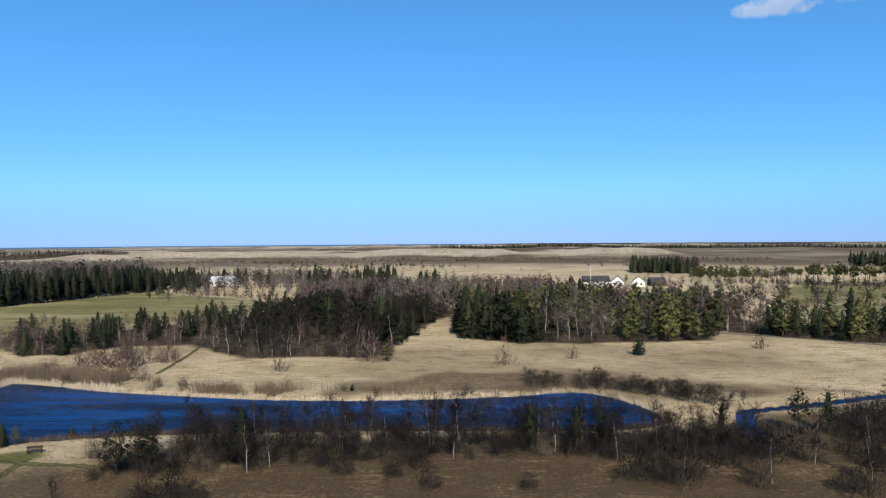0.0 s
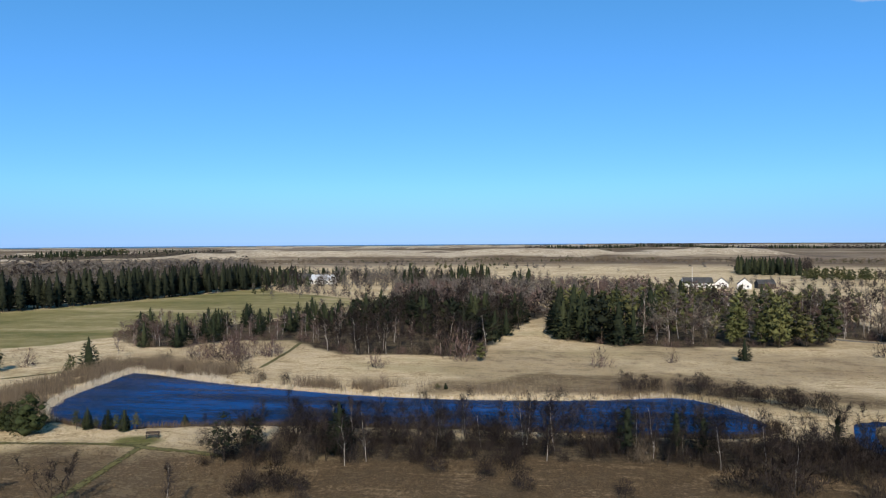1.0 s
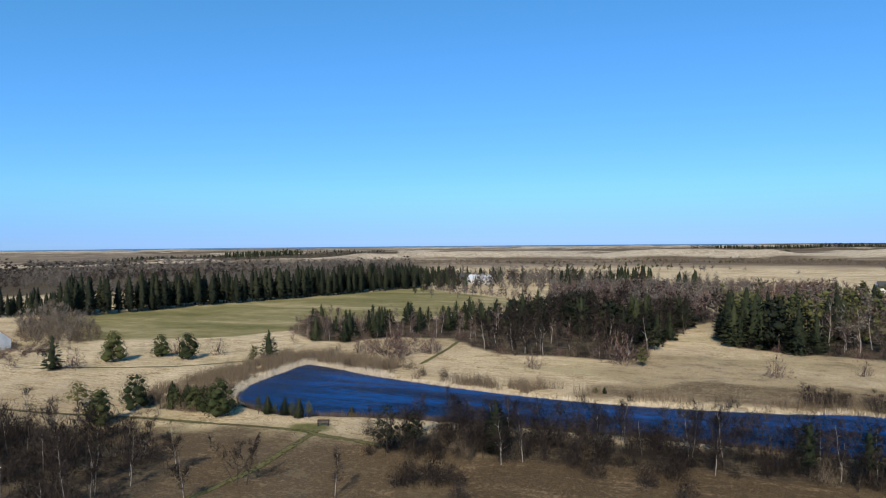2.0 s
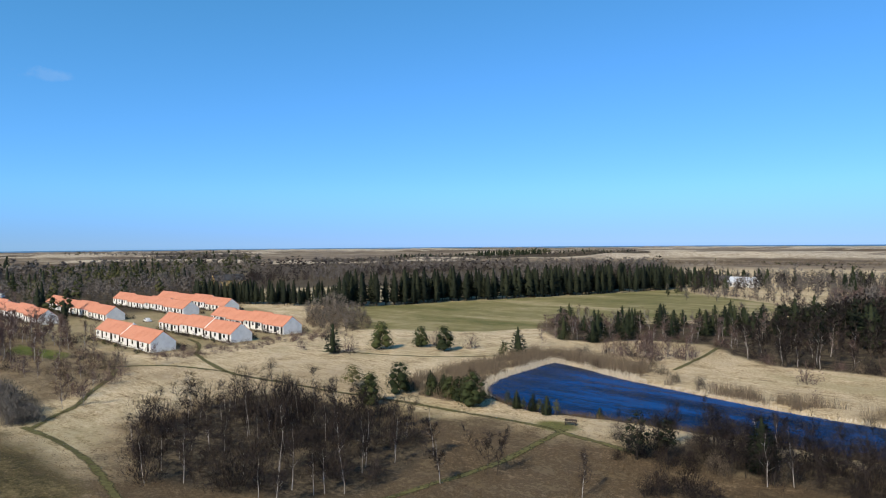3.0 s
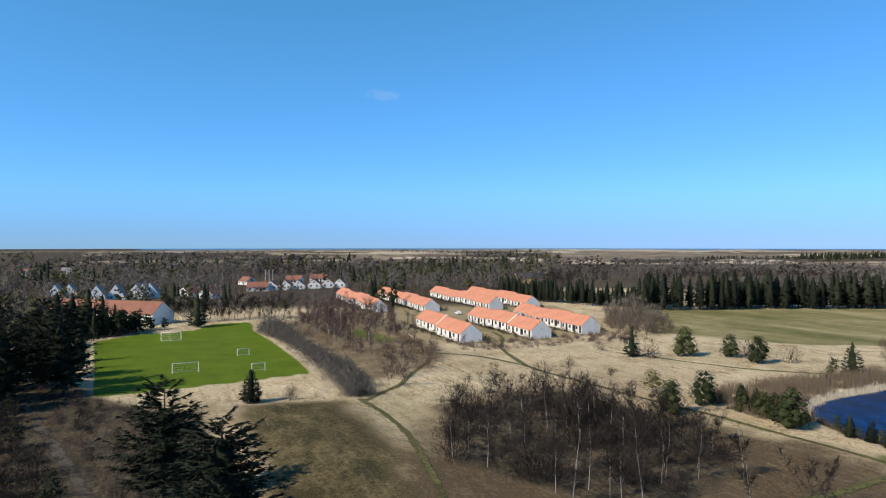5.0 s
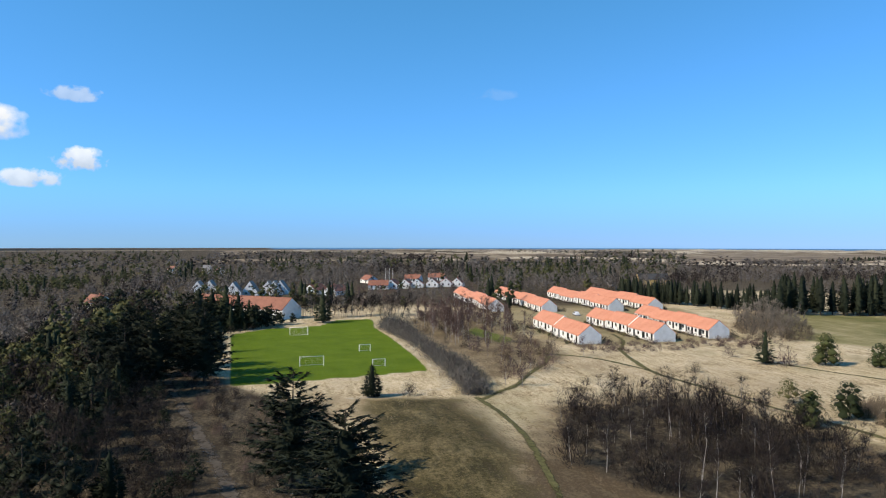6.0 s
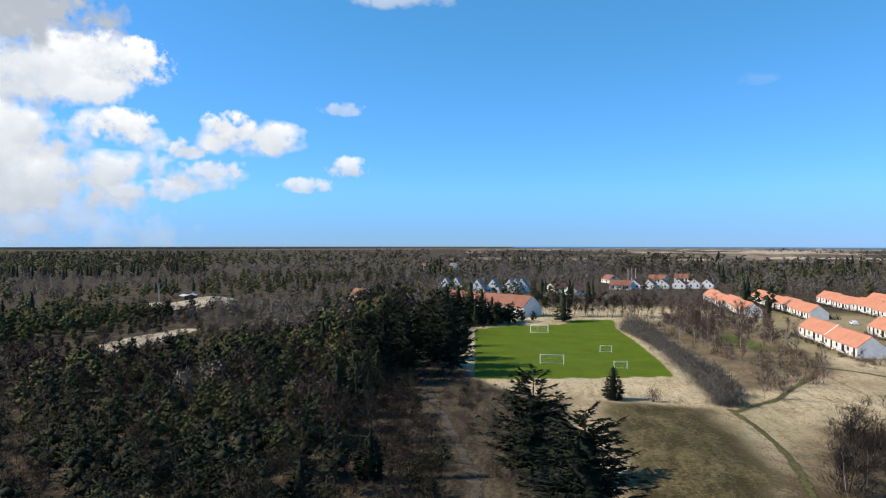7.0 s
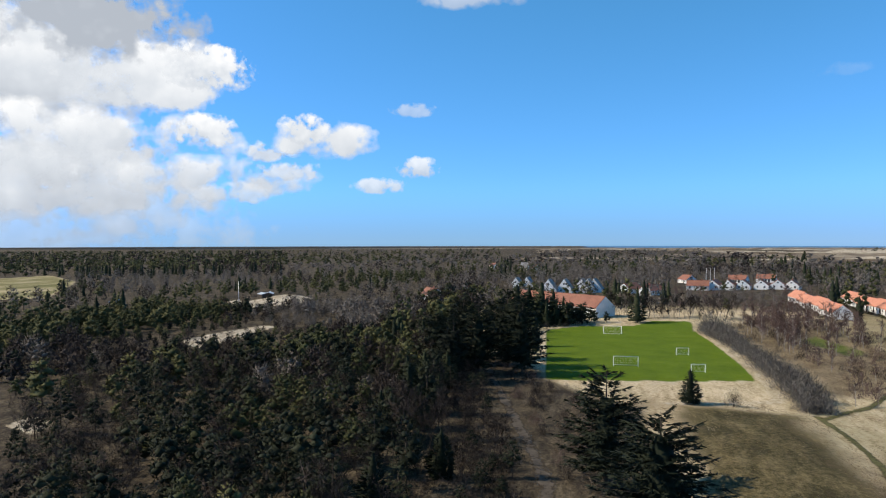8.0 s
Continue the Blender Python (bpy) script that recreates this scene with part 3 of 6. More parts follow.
def ragged_spruce(r, h, wide=0.36, limbs=270, twigs=38, first=0.14):
    """A tall wind-worn spruce: separate limbs of very uneven length that sweep out and up, each fringed with hanging sprays."""
    wood = [tube([(0, 0, -0.2), (0.01 * h, 0, h * 0.5), (0, 0, h * 0.93)], [0.017 * h + 0.02, 0.010 * h, 0.004], 6)]
    k = 1 - np.sqrt(r.uniform(0.0004, 1, limbs))
    a = r.uniform(0, 6.283, limbs)
    lobe = 1 + 0.22 * np.sin(2 * a + r.uniform(0, 6)) + 0.14 * np.sin(5 * a + 9 * k)
    reach = (h * wide * np.minimum(1, 0.70 + 1.3 * k) * (1 - k) ** 0.72 * lobe * r.uniform(0.5, 1.12, limbs)) + 0.015 * h
    out = np.stack([np.cos(a), np.sin(a), np.zeros(limbs)], 1)
    across = np.stack([-np.sin(a), np.cos(a), np.zeros(limbs)], 1)
    z = h * (first + (0.96 - first) * k)
    slope, bend = r.uniform(-0.15, 0.2, limbs) + 0.5 * k, r.uniform(0.0, 0.35, limbs)
    for i in range(0, limbs, 4):
        end = out[i] * reach[i] * 0.8 + np.array([0, 0, z[i] + reach[i] * 0.8 * (slope[i] + bend[i] * 0.8 - 0.15)])
        wood.append(tube([(0, 0, z[i]), end], [0.003 * h, 0.0012 * h], 3))
    q = np.repeat(np.arange(limbs), twigs)
    m = len(q)
    t = r.uniform(0.12, 1, m) ** 0.75
    p = out[q] * (reach[q] * t)[:, None]
    p[:, 2] = z[q] + reach[q] * (t * (slope[q] - 0.15) + bend[q] * t * t)
    way = unit(out[q] * r.uniform(0.3, 1.0, (m, 1)) + across[q] * r.uniform(-1, 1, (m, 1)) + np.array([0, 0, 1]) * (r.uniform(-0.75, 0.15, m) + 0.5 * t * bend[q] + 0.3 * k[q])[:, None])
    way *= (h * 0.042 * r.uniform(0.5, 1.35, m) * np.minimum(1, 0.45 + reach[q] / (0.25 * h)))[:, None]
    n = unit(out[q] * 0.8 + np.array([0, 0, 0.5]) + r.normal(size=(m, 3)) * 0.35)
    core = [lump(r, np.array([0, 0, h * c]), np.array([w, w, 0.13]) * h, 1, 0.3) for c, w in ((first + 0.14, wide * 0.26), (first + 0.30, wide * 0.24), (first + 0.46, wide * 0.18))]
    return join(wood), join_lit(core + [tufts(p, way, np.linalg.norm(way, axis=1) * 0.30, n, r)])


def crown_tree(r, h, lobes=7, detail=0, n=90, clump=0.075, wide=0.3, low=0.2, slim=0.55, filled=0.84, flat=0.8, trunk=0.6):
    """A round-headed tree: a crown of several uneven lobes, each thickly set with small tufts of needles or twigs."""
    wood = tube([(0, 0, -0.2), (r.normal() * 0.02 * h, r.normal() * 0.02 * h, h * trunk)], [0.016 * h, 0.008 * h], 4)
    i = np.arange(lobes)
    a = i * 2.4 + r.uniform(-0.6, 0.6, lobes)
    t = (i + r.uniform(0.1, 0.9, lobes)) / lobes
    rad = wide * h * r.uniform(0.42, 0.66, lobes) * (1.08 - 0.45 * t)
    out = np.maximum(wide * h * np.sqrt(1 - (0.95 * t) ** 2) - rad * 0.8, 0.04 * h) * r.uniform(0.6, 1.15, lobes)
    z = h * (low + (1 - low) * (0.10 + 0.86 * t)) - rad * flat * 0.9 * t
    centre = np.stack([np.cos(a) * out, np.sin(a) * out, z], 1)
    size = np.stack([rad, rad, rad * flat], 1)
    core = [lump(r, centre[j], size[j] * filled, detail) for j in range(lobes)] if filled else []
    q = r.choice(lobes, n, p=rad ** 2 / (rad ** 2).sum())
    d = unit(r.normal(size=(n, 3)) + np.array([0, 0, 0.4]))
    p = centre[q] + d * size[q] * r.uniform(0.78 if filled else 0.35, 1.0, (n, 1))
    way = unit(d * 0.8 + r.normal(size=(n, 3)) * 0.5 + np.array([0, 0, 0.35 if slim > 0.3 else 1.0])) * (h * clump * r.uniform(0.6, 1.4, n))[:, None]
    soft = unit(d + 0.3 * unit(p - np.array([0, 0, h * 0.4])) + np.array([0, 0, 0.15]) + r.normal(size=(n, 3)) * 0.22)
    return wood, join_lit(core + [tufts(p - way * 0.2, way, np.linalg.norm(way, axis=1) * slim, soft, r)])


# ---- plants: things and stands ----
KINDS = {}


def kind_of_plant(key, name, shapes, bark, leaf, label, category, heights=None):
    """Keeps a few built shapes of one kind of plant, to be set out again and again."""
    KINDS[key] = dict(name=name, shapes=shapes, bark=bark, leaf=leaf, label=label, category=category,
                      meshes=[(mesh_of(name + "_trunk", *w[:2], bark), mesh_of(name + "_crown", *c[:2], leaf, normals=c[2])) for w, c in shapes])


PLANTED = []


def plant(key, x, y, h=1.0, turn=None, group="", label="", wide=1.0, z=None):
    """One plant as a thing: its trunk with the limbs, and its crown. h scales the shape, which is built one metre high."""
    if key + "_mid" in KINDS and math.hypot(x, y) > 125:
        key += "_mid"
    k = KINDS[key]
    which = int(rng.integers(len(k["meshes"])))
    turn = rng.uniform(0, 6.283) if turn is None else turn
    root = new(k["name"])
    root.location, root.rotation_euler, root.scale = (x, y, on_land(x, y) if z is None else z), (0, 0, turn), (h * wide, h * wide, h)
    tagged(root, label or k["label"], k["category"], group)
    part("trunk", k["meshes"][which][0], None, root)
    part("crown", k["meshes"][which][1], None, root)
    PLANTED.append((x, y))
    return root


def stand(name, key, places, heights, label, group="", wide=None):
    """Plants that nobody could count, joined: trunks and crowns of one stand."""
    if not len(places):
        return None
    if key + "_mid" in KINDS:
        key += "_mid"
    k = KINDS[key]
    root = tagged(new(name), label, "trees", group, "stuff")
    xs, ys = np.array([p[0] for p in places]), np.array([p[1] for p in places])
    zs = land_height(xs, ys)
    heights = np.asarray(heights, float).copy()
    for sands, _ in SANDS:      # only low scrub grows round the bare sand
        heights *= np.where(inside_by(xs, ys, sands) > -24, 0.5, 1.0)
    pick = rng.integers(0, len(k["shapes"]), len(xs))
    turn, wd = rng.uniform(0, 6.283, len(xs)), rng.uniform(0.85, 1.2, len(xs)) if wide is None else np.broadcast_to(wide, len(xs))
    for what, col, mat in (("trunks", 0, k["bark"]), ("crowns", 1, k["leaf"])):
        vs, fs, ts, ns, base = [], [], [], [], 0
        for i in range(len(xs)):
            v, f, n = k["shapes"][pick[i]][col]
            c, s = math.cos(turn[i]), math.sin(turn[i])
            h, w = heights[i], heights[i] * wd[i]
            vs.append(np.stack([(v[:, 0] * c - v[:, 1] * s) * w + xs[i], (v[:, 0] * s + v[:, 1] * c) * w + ys[i], v[:, 2] * h + zs[i]], 1))
            if n is not None:
                ns.append(np.stack([n[:, 0] * c - n[:, 1] * s, n[:, 0] * s + n[:, 1] * c, n[:, 2]], 1))
            fs.append(f + base)
            base += len(v)
            ts.append(np.full(len(v), (i * 0.618) % 1.0))
        if base:
            part(what, mesh_of(name + "_" + what, np.concatenate(vs), np.concatenate(fs), mat, np.concatenate(ts), normals=np.concatenate(ns) if ns else None), None, root)
    return root


def scatter(poly, spacing, keep=None, jitter=0.45):
    """Places inside a polygon, about so far apart."""
    px, py = [p[0] for p in poly], [p[1] for p in poly]
    gx, gy = np.meshgrid(np.arange(min(px), max(px), spacing), np.arange(min(py), max(py), spacing))
    gx, gy = (g.ravel() + rng.uniform(-jitter, jitter, g.size) * spacing for g in (gx, gy))
    ok = inside_by(gx, gy, poly) > 0
    gx, gy = gx[ok], gy[ok]
    if keep is not None:
        ok = keep(gx, gy)
        gx, gy = gx[ok], gy[ok]
    return list(zip(gx, gy))


def shapes(build, count, **kw):
    """Shapes one metre high, made at a true size so that the twigs keep their thickness."""
    size = kw.pop("size")
    made = []
    for i in range(count):
        r = np.random.default_rng(100 + i * 7 + int(size * 10) + len(KINDS) * 131)
        w, c = build(r, size, **kw)
        if len(c) == 2:
            c = facing_out(c[0], c[1], crown_normals(r, c[0], c[1], 0.35))
        made.append(((w[0] / size, w[1], None), (c[0] / size, c[1], c[2])))
    return made


# ---- the ground, one sheet to the horizon ----
def rings_and_rays():
    """Distances and bearings of the sheet's grid: fine in the country that is looked over, coarse behind."""
    rings = [2.0, 20.0, 40.0, 56.0]
    while rings[-1] < HORIZON:
        rings.append(rings[-1] * (1.0145 if rings[-1] < 400 else 1.02))
    rings[-1] = HORIZON
    return np.array(rings), np.concatenate([np.arange(-36, 139, 0.4), np.arange(139, 324, 4.0)])


def wooded(x, y):
    """How much of the far country is wood; the rest is open plain."""
    r, bearing = np.hypot(x, y), np.degrees(np.arctan2(-x, y))
    return np.maximum(np.maximum(step01(r, 1050, 900), step01(bearing, 94, 99)), step01(fbm(x * 0.55, y * 1.5, 260, 19), 0.43, 0.49))


def build_ground():
    rings, rays = rings_and_rays()
    r, bearing = (g.ravel() for g in np.meshgrid(rings, rays))
    X, Y = -r * np.sin(np.radians(bearing)), r * np.cos(np.radians(bearing))
    Z = land_height(X, Y)
    bearing = np.degrees(np.arctan2(-X, Y))
    wob = (fbm(X, Y, 9, 31) - 0.5) * 5
    meadow = step01(inside_by(X, Y, MEADOW) + wob * 0.6, -2, 3)
    meadow = np.maximum(meadow, step01(inside_by(X, Y, CLEARING) + wob, -3, 4))
    meadow = np.maximum(meadow, step01(inside_by(X, Y, [(120, 222), (190, 215), (290, 330), (330, 420), (215, 405), (160, 330)]) + wob, -2, 4))
    lawn = step01(inside_by(X, Y, PITCH) + wob * 0.12, -0.6, 0.8)
    lawn = np.maximum(lawn, 0.55 * step01(inside_by(X, Y, LAWN) + wob, -2, 3))
    heath = 0.42 * step01(fbm(X, Y, 30, 44), 0.42, 0.68) * (Y > 70) * (X > -30) * (r < 240)
    heath = np.maximum(heath, 0.62 * step01(inside_by(X, Y, [(-22, 116), (30, 120), (52, 112), (80, 116), (46, 130), (34, 141), (0, 140), (-18, 130)]) + wob * 2, -5, 5))
    heath = np.maximum(heath, 0.78 * step01(inside_by(X, Y, [(-30, 60), (80, 55), (80, 112), (50, 106), (35, 96), (-30, 94)]) + wob * 2, -4, 6))
    meadow = np.maximum(meadow, 0.46 * step01(inside_by(X, Y, [(-160, 74), (-164, 128), (-240, 160), (-330, 168), (-340, 80), (-250, 74), (-210, 66)]) + wob * 2, -4, 5))
    heath = np.maximum(heath, 0.42 * step01(inside_by(X, Y, [(-160, 74), (-164, 128), (-240, 160), (-330, 168), (-340, 80), (-250, 74), (-210, 66)]) + wob, -4, 5))
    heath = np.maximum(heath, 0.60 * step01(inside_by(X, Y, SCRUB) + wob * 2, -5, 6))
    far = step01(r, 640, 800) * (1 - step01(inside_by(X, Y, CLEARING), -20, 0))
    bands = fbm(X * 0.9, Y, 260, 71, 4)
    heath = np.maximum(heath, 0.6 * far * step01(bands, 0.5, 0.62))
    # near heath: browner growth, its dark cover also standing in for cloud shade
    heath = np.maximum(heath, 0.72 * step01(inside_by(X, Y, HEATH_NEAR_SHADED) + wob * 3, -8, 10))
    # the mound's cover, olive-brown grass and painted shade together
    shaded_turf = 0.86 * step01(inside_by(X, Y, [(-117, 12.5), (-118, 22), (-113, 30.5), (-90, 30.5), (-50, 24), (-45, 10), (-70, 9.5), (-98, 11.5)]) + wob * 1.2, -4, 5)
    path = 0.75 * step01(np.hypot(X + 54, (Y - 85) * 1.3) + wob * 0.5, 5.5, 2.0)
    sand = np.zeros_like(X)
    for poly, soft in SANDS:
        sand = np.maximum(sand, step01(inside_by(X, Y, poly) + wob * 0.5, -soft, soft))
    sand = np.maximum(sand, 0.5 * step01(near_line(X, Y, smooth([(-118, 12), (-121, 22), (-124, 30), (-150, 32), (-196, 31.5)])), 3.0, 0.6))
    dunes = far * step01(bearing, 112, 80) * step01(Z + 5 * (fbm(X, Y, 60, 33, 3) - 0.5), 2.2, 5.4)
    sand = np.maximum(sand, dunes * (0.30 + 0.85 * fbm(X, Y, 48, 35, 3)))
    sand = np.maximum(sand, 0.38 * step01(r, 1900, 2500) * step01(r, 3300, 3000) * step01(bearing, -3, 6) * step01(bearing, 88, 70) * step01(fbm(X, Y, 300, 15), 0.36, 0.5))
    litter = step01(inside_by(X, Y, WOOD_SOUTH) + wob, -3, 3) * (1 - step01(inside_by(X, Y, CLEARING) + wob, -4, 4))
    litter = np.maximum(litter, 0.85 * step01(inside_by(X, Y, TRACK_SIDE) + wob, -3, 4))
    for poly in (WOOD_BIRCH, WOOD_LAKE, WOOD_EAST, WOOD_NORTH):
        litter = np.maximum(litter, 0.8 * step01(inside_by(X, Y, poly) + wob, -2, 4))
    litter = np.maximum(litter, 0.9 * step01(r, 260, 330) * step01(bearing, 55, 62) * step01(r, 2600, 2000) * wooded(X, Y))
    litter = np.maximum(litter, 0.7 * step01(bearing, 20, 25) * step01(bearing, 62, 57) * step01(r, 400, 440) * step01(r, 1000, 880))
    litter = np.maximum(litter, step01(r, 2600, 3200) * np.maximum(step01(bearing, -2, -7), step01(bearing, 84, 92)))
    sand = np.where((bearing > 25) & (bearing < 53) & (r > 1030) & (r < 1220) | (bearing < -2) & (r > 1970) & (r < 2220), 0, sand)
    litter = np.where((bearing > 25) & (bearing < 53) & (r > 1030) & (r < 1220) | (bearing < -2) & (r > 1970) & (r < 2220), 1, litter)
    litter = np.where(sand > 0.5, 0, litter) * (1 - step01(inside_by(X, Y, CLEARING) + wob, -4, 4))
    lake = inside_by(X, Y, LAKE)
    wet = np.maximum(step01(lake, -0.4, 0.5), step01(near_line(X, Y, STREAM), 1.8, 0.8))
    sea = step01(r, 3150, 3300) * step01(bearing, -6, -2) * step01(bearing, 96, 86)
    nr, na = len(rings), len(rays)
    idx = np.arange(nr * na).reshape(na, nr)
    nxt = np.roll(idx, -1, axis=0)
    f = np.concatenate([np.stack([idx[:, :-1], idx[:, 1:], nxt[:, 1:]], -1).reshape(-1, 3), np.stack([idx[:, :-1], nxt[:, 1:], nxt[:, :-1]], -1).reshape(-1, 3),
                        np.stack([idx[:-1, 0], idx[1:, 0], np.full(na - 1, idx[-1, 0])], -1)])
    me = mesh_of("ground", np.stack([X, Y, Z], 1), f, LAND, smooth_faces=True)
    for name, trio in (("cover_a", (meadow, lawn, heath)), ("cover_b", (path, sand, litter)), ("cover_c", (shaded_turf, wet, sea))):
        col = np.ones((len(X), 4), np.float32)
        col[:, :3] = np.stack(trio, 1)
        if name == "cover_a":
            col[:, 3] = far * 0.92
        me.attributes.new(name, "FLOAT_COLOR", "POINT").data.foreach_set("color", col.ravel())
    tagged(new("ground", me), "flat heathland of dry straw grass with mown paths and far dunes", "ground", kind="structure")


SCRUB = [(-128, 40), (-150, 38), (-222, 38), (-270, 50), (-262, 76), (-216, 74), (-172, 72), (-150, 66), (-138, 54)]
HEATH_NEAR_SHADED = [(-74, 82), (-104, 74), (-112, 62), (-108, 44), (-92, 34), (-52, 0), (90, 0), (100, 100), (70, 104), (34, 92), (-34, 90), (-50, 86)]
TRACK_SIDE = [(-30, -22), (-80, -26), (-110, -33), (-160, -43), (-160, -16), (-145, -13), (-128, -6), (-116, 6), (-96, 8), (-60, 12), (-30, 14)]
WOOD_BIRCH = [(-108, 70), (-106, 57), (-98, 41), (-76, 33), (-58, 39), (-53, 51), (-57, 64), (-72, 72), (-90, 74)]
WOOD_LAKE = [(-42, 76), (-36, 92), (0, 94), (28, 93), (44, 88), (38, 79), (10, 83)]
WOOD_NORTH = [(-128, 200), (-118, 176), (-102, 160), (-89, 159), (-85, 171), (-66, 175), (-50, 158), (-47, 154), (-29, 155), (-18, 153), (-12, 158), (-11, 183), (-7, 195), (-3, 222), (4, 240),
              (10, 262), (-20, 330), (-60, 300), (-62, 250), (-104, 205)]
WOOD_EAST = [(4, 232), (2, 198), (7, 181), (24, 173.5), (40, 172.5), (58, 175), (72, 179), (80, 194), (92, 182), (112, 168), (160, 190), (140, 214), (100, 215), (112, 300), (70, 350), (0, 330), (8, 255)]

build_ground()


def trodden_material(name, a, c):
    """Trodden or mown ground whose ragged edges let the grass through."""
    m, tree, bs = material(name, 0.95, spec=0.1)
    n = Nodes(tree)
    fine = n.math("ADD", n.math("MULTIPLY", n.noise(1.8, 4, 0.7), 0.5), n.math("MULTIPLY", n.noise(0.3, 4, 0.6), 0.5))
    n.link(n.ramp(fine, [(0.38, a), (0.62, c)]), bs.inputs["Base Color"])
    n.bump(bs, fine, 0.6, 0.15)
    mid = n.attribute("tint").outputs["Fac"]
    cover = n.math("MULTIPLY", n.math("ADD", mid, n.math("MULTIPLY", n.math("SUBTRACT", fine, 0.60), 3.4)), 1.6, clamp=True)
    mx = n.node("ShaderNodeMixShader")
    n.link(cover, mx.inputs[0])
    n.link(n.node("ShaderNodeBsdfTransparent").outputs[0], mx.inputs[1])
    n.link(bs.outputs[0], mx.inputs[2])
    n.link(mx.outputs[0], tree.nodes["Material Output"].inputs["Surface"])
    return m


MOWN = trodden_material("mown_path", (0.055, 0.057, 0.022), (0.145, 0.135, 0.060))
MUD = trodden_material("sandy_track", (0.045, 0.038, 0.032), (0.105, 0.090, 0.075))


def ribbon(name, line, width, mat, label):
    """A path draped on the ground along a line."""
    pts = []
    for (ax, ay), (bx, by) in zip(line, line[1:]):
        k = max(1, int(math.hypot(bx - ax, by - ay) / 1.0))
        pts += [(ax + (bx - ax) * s / k, ay + (by - ay) * s / k) for s in range(k)]
    pts = np.array(pts + [line[-1]])
    d = unit(np.gradient(pts, axis=0))
    side = np.stack([-d[:, 1], d[:, 0]], 1)
    wob = width * (0.8 + 0.4 * vnoise(pts[:, 0], pts[:, 1], 6, 40))
    rings = [pts + side * (wob * o)[:, None] for o in (-0.5, -0.15, 0.15, 0.5)]
    n = len(pts)
    x, y = np.concatenate([q[:, 0] for q in rings]), np.concatenate([q[:, 1] for q in rings])
    f = []
    for k in range(3):
        for i in range(n - 1):
            p, q = k * n + i, (k + 1) * n + i
            f += [(p, q, q + 1), (p, q + 1, p + 1)]
    tint = np.repeat([0.0, 1.0, 1.0, 0.0], n)
    tagged(new(name, mesh_of(name, np.stack([x, y, land_height(x, y) + 0.07], 1), f, mat, tint, True)), label, "path", kind="structure")


for line in PATHS:
    ribbon("footpath", line, 1.75, MOWN, "narrow green footpath mown through the dry grass")
ribbon("track", TRACK, 2.7, MUD, "sandy brown track along the edge of the wood")


ROADWAY = trodden_material("grey_road", (0.13, 0.125, 0.115), (0.22, 0.215, 0.20))
ribbon("road", smooth([(60, 206), (78.5, 191.5), (93.6, 182), (110, 167.5), (130, 150), (160, 130)]), 4.2, ROADWAY, "narrow grey country road past the pines")


def build_water(name, poly, z, label):
    bm = bmesh.new()
    xs, ys = [p[0] for p in poly], [p[1] for p in poly]
    vs = [bm.verts.new((x, y, z)) for x, y in ((min(xs) - 4, min(ys) - 4), (max(xs) + 4, min(ys) - 4), (max(xs) + 4, max(ys) + 4), (min(xs) - 4, max(ys) + 4))]
    bm.faces.new(vs)
    bmesh.ops.subdivide_edges(bm, edges=bm.edges[:], cuts=8, use_grid_fill=True)
    me = bpy.data.meshes.new(name)
    bm.to_mesh(me)
    bm.free()
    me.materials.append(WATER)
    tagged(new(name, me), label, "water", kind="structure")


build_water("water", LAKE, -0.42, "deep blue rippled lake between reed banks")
build_water("stream_water", STREAM, -0.40, "narrow blue stream winding through the heath")


# ---- kinds of plants ----
for key, name, count, bark, leaf, text, kw in (
        ("birch", "birch_tree", 5, BIRCH_BARK, TWIG_DARK, "leafless birch with a pale trunk and dark twigs", dict(limbs=13, spread=0.25)),
        ("red_birch", "birch_tree", 4, BIRCH_BARK, TWIG_RED, "leafless birch with a pale trunk and reddish twigs", dict(limbs=13, spread=0.27)),
        ("alder", "alder_tree", 4, BARK, TWIG_DARK, "leafless dark alder with several stems", dict(limbs=15, stems=3, spread=0.30)),
        ("willow", "willow_tree", 3, BARK, TWIG_PALE, "tall leafless willow with pale grey twigs", dict(limbs=13, stems=2, spread=0.30))):
    kind_of_plant(key, name, shapes(bare_tree, count, size=8, twigs=720, width=0.036, low=0.2, twig_len=0.105, thin=True, **kw), bark, leaf, text, "tree")
    kind_of_plant(key + "_mid", name, shapes(bare_tree, 4, size=8, twigs=460, width=0.062, low=0.16, twig_len=0.105, thin=True, **kw), bark, leaf, text, "tree")
for key, name, leaf, text in (("shrub", "shrub", TWIG_DARK, "dense leafless dark shrub"), ("red_shrub", "willow_bush", TWIG_RED, "dense leafless bush with reddish twigs"),
                              ("grey_shrub", "thorn_bush", TWIG_TAN, "dense leafless bush with tan-brown twigs")):
    kind_of_plant(key, name, shapes(bush, 5, size=3.5, twigs=740, width=0.036), BARK, leaf, text, "shrub")
    kind_of_plant(key + "_mid", name, shapes(bush, 4, size=2.6, twigs=220, width=0.07, stems_from=3), BARK, leaf, text, "shrub")
kind_of_plant("hedge_bush", "shrub", shapes(bush, 5, size=3.2, twigs=480, width=0.05, wide=0.6), BARK, TWIG_HEDGE, "dense leafless grey hedge bush", "shrub")
kind_of_plant("garden", "shrub", shapes(bush, 4, size=1.6, twigs=80, width=0.12, stems_from=1), BARK, TWIG_DARK, "low dark leafless garden shrub", "shrub")
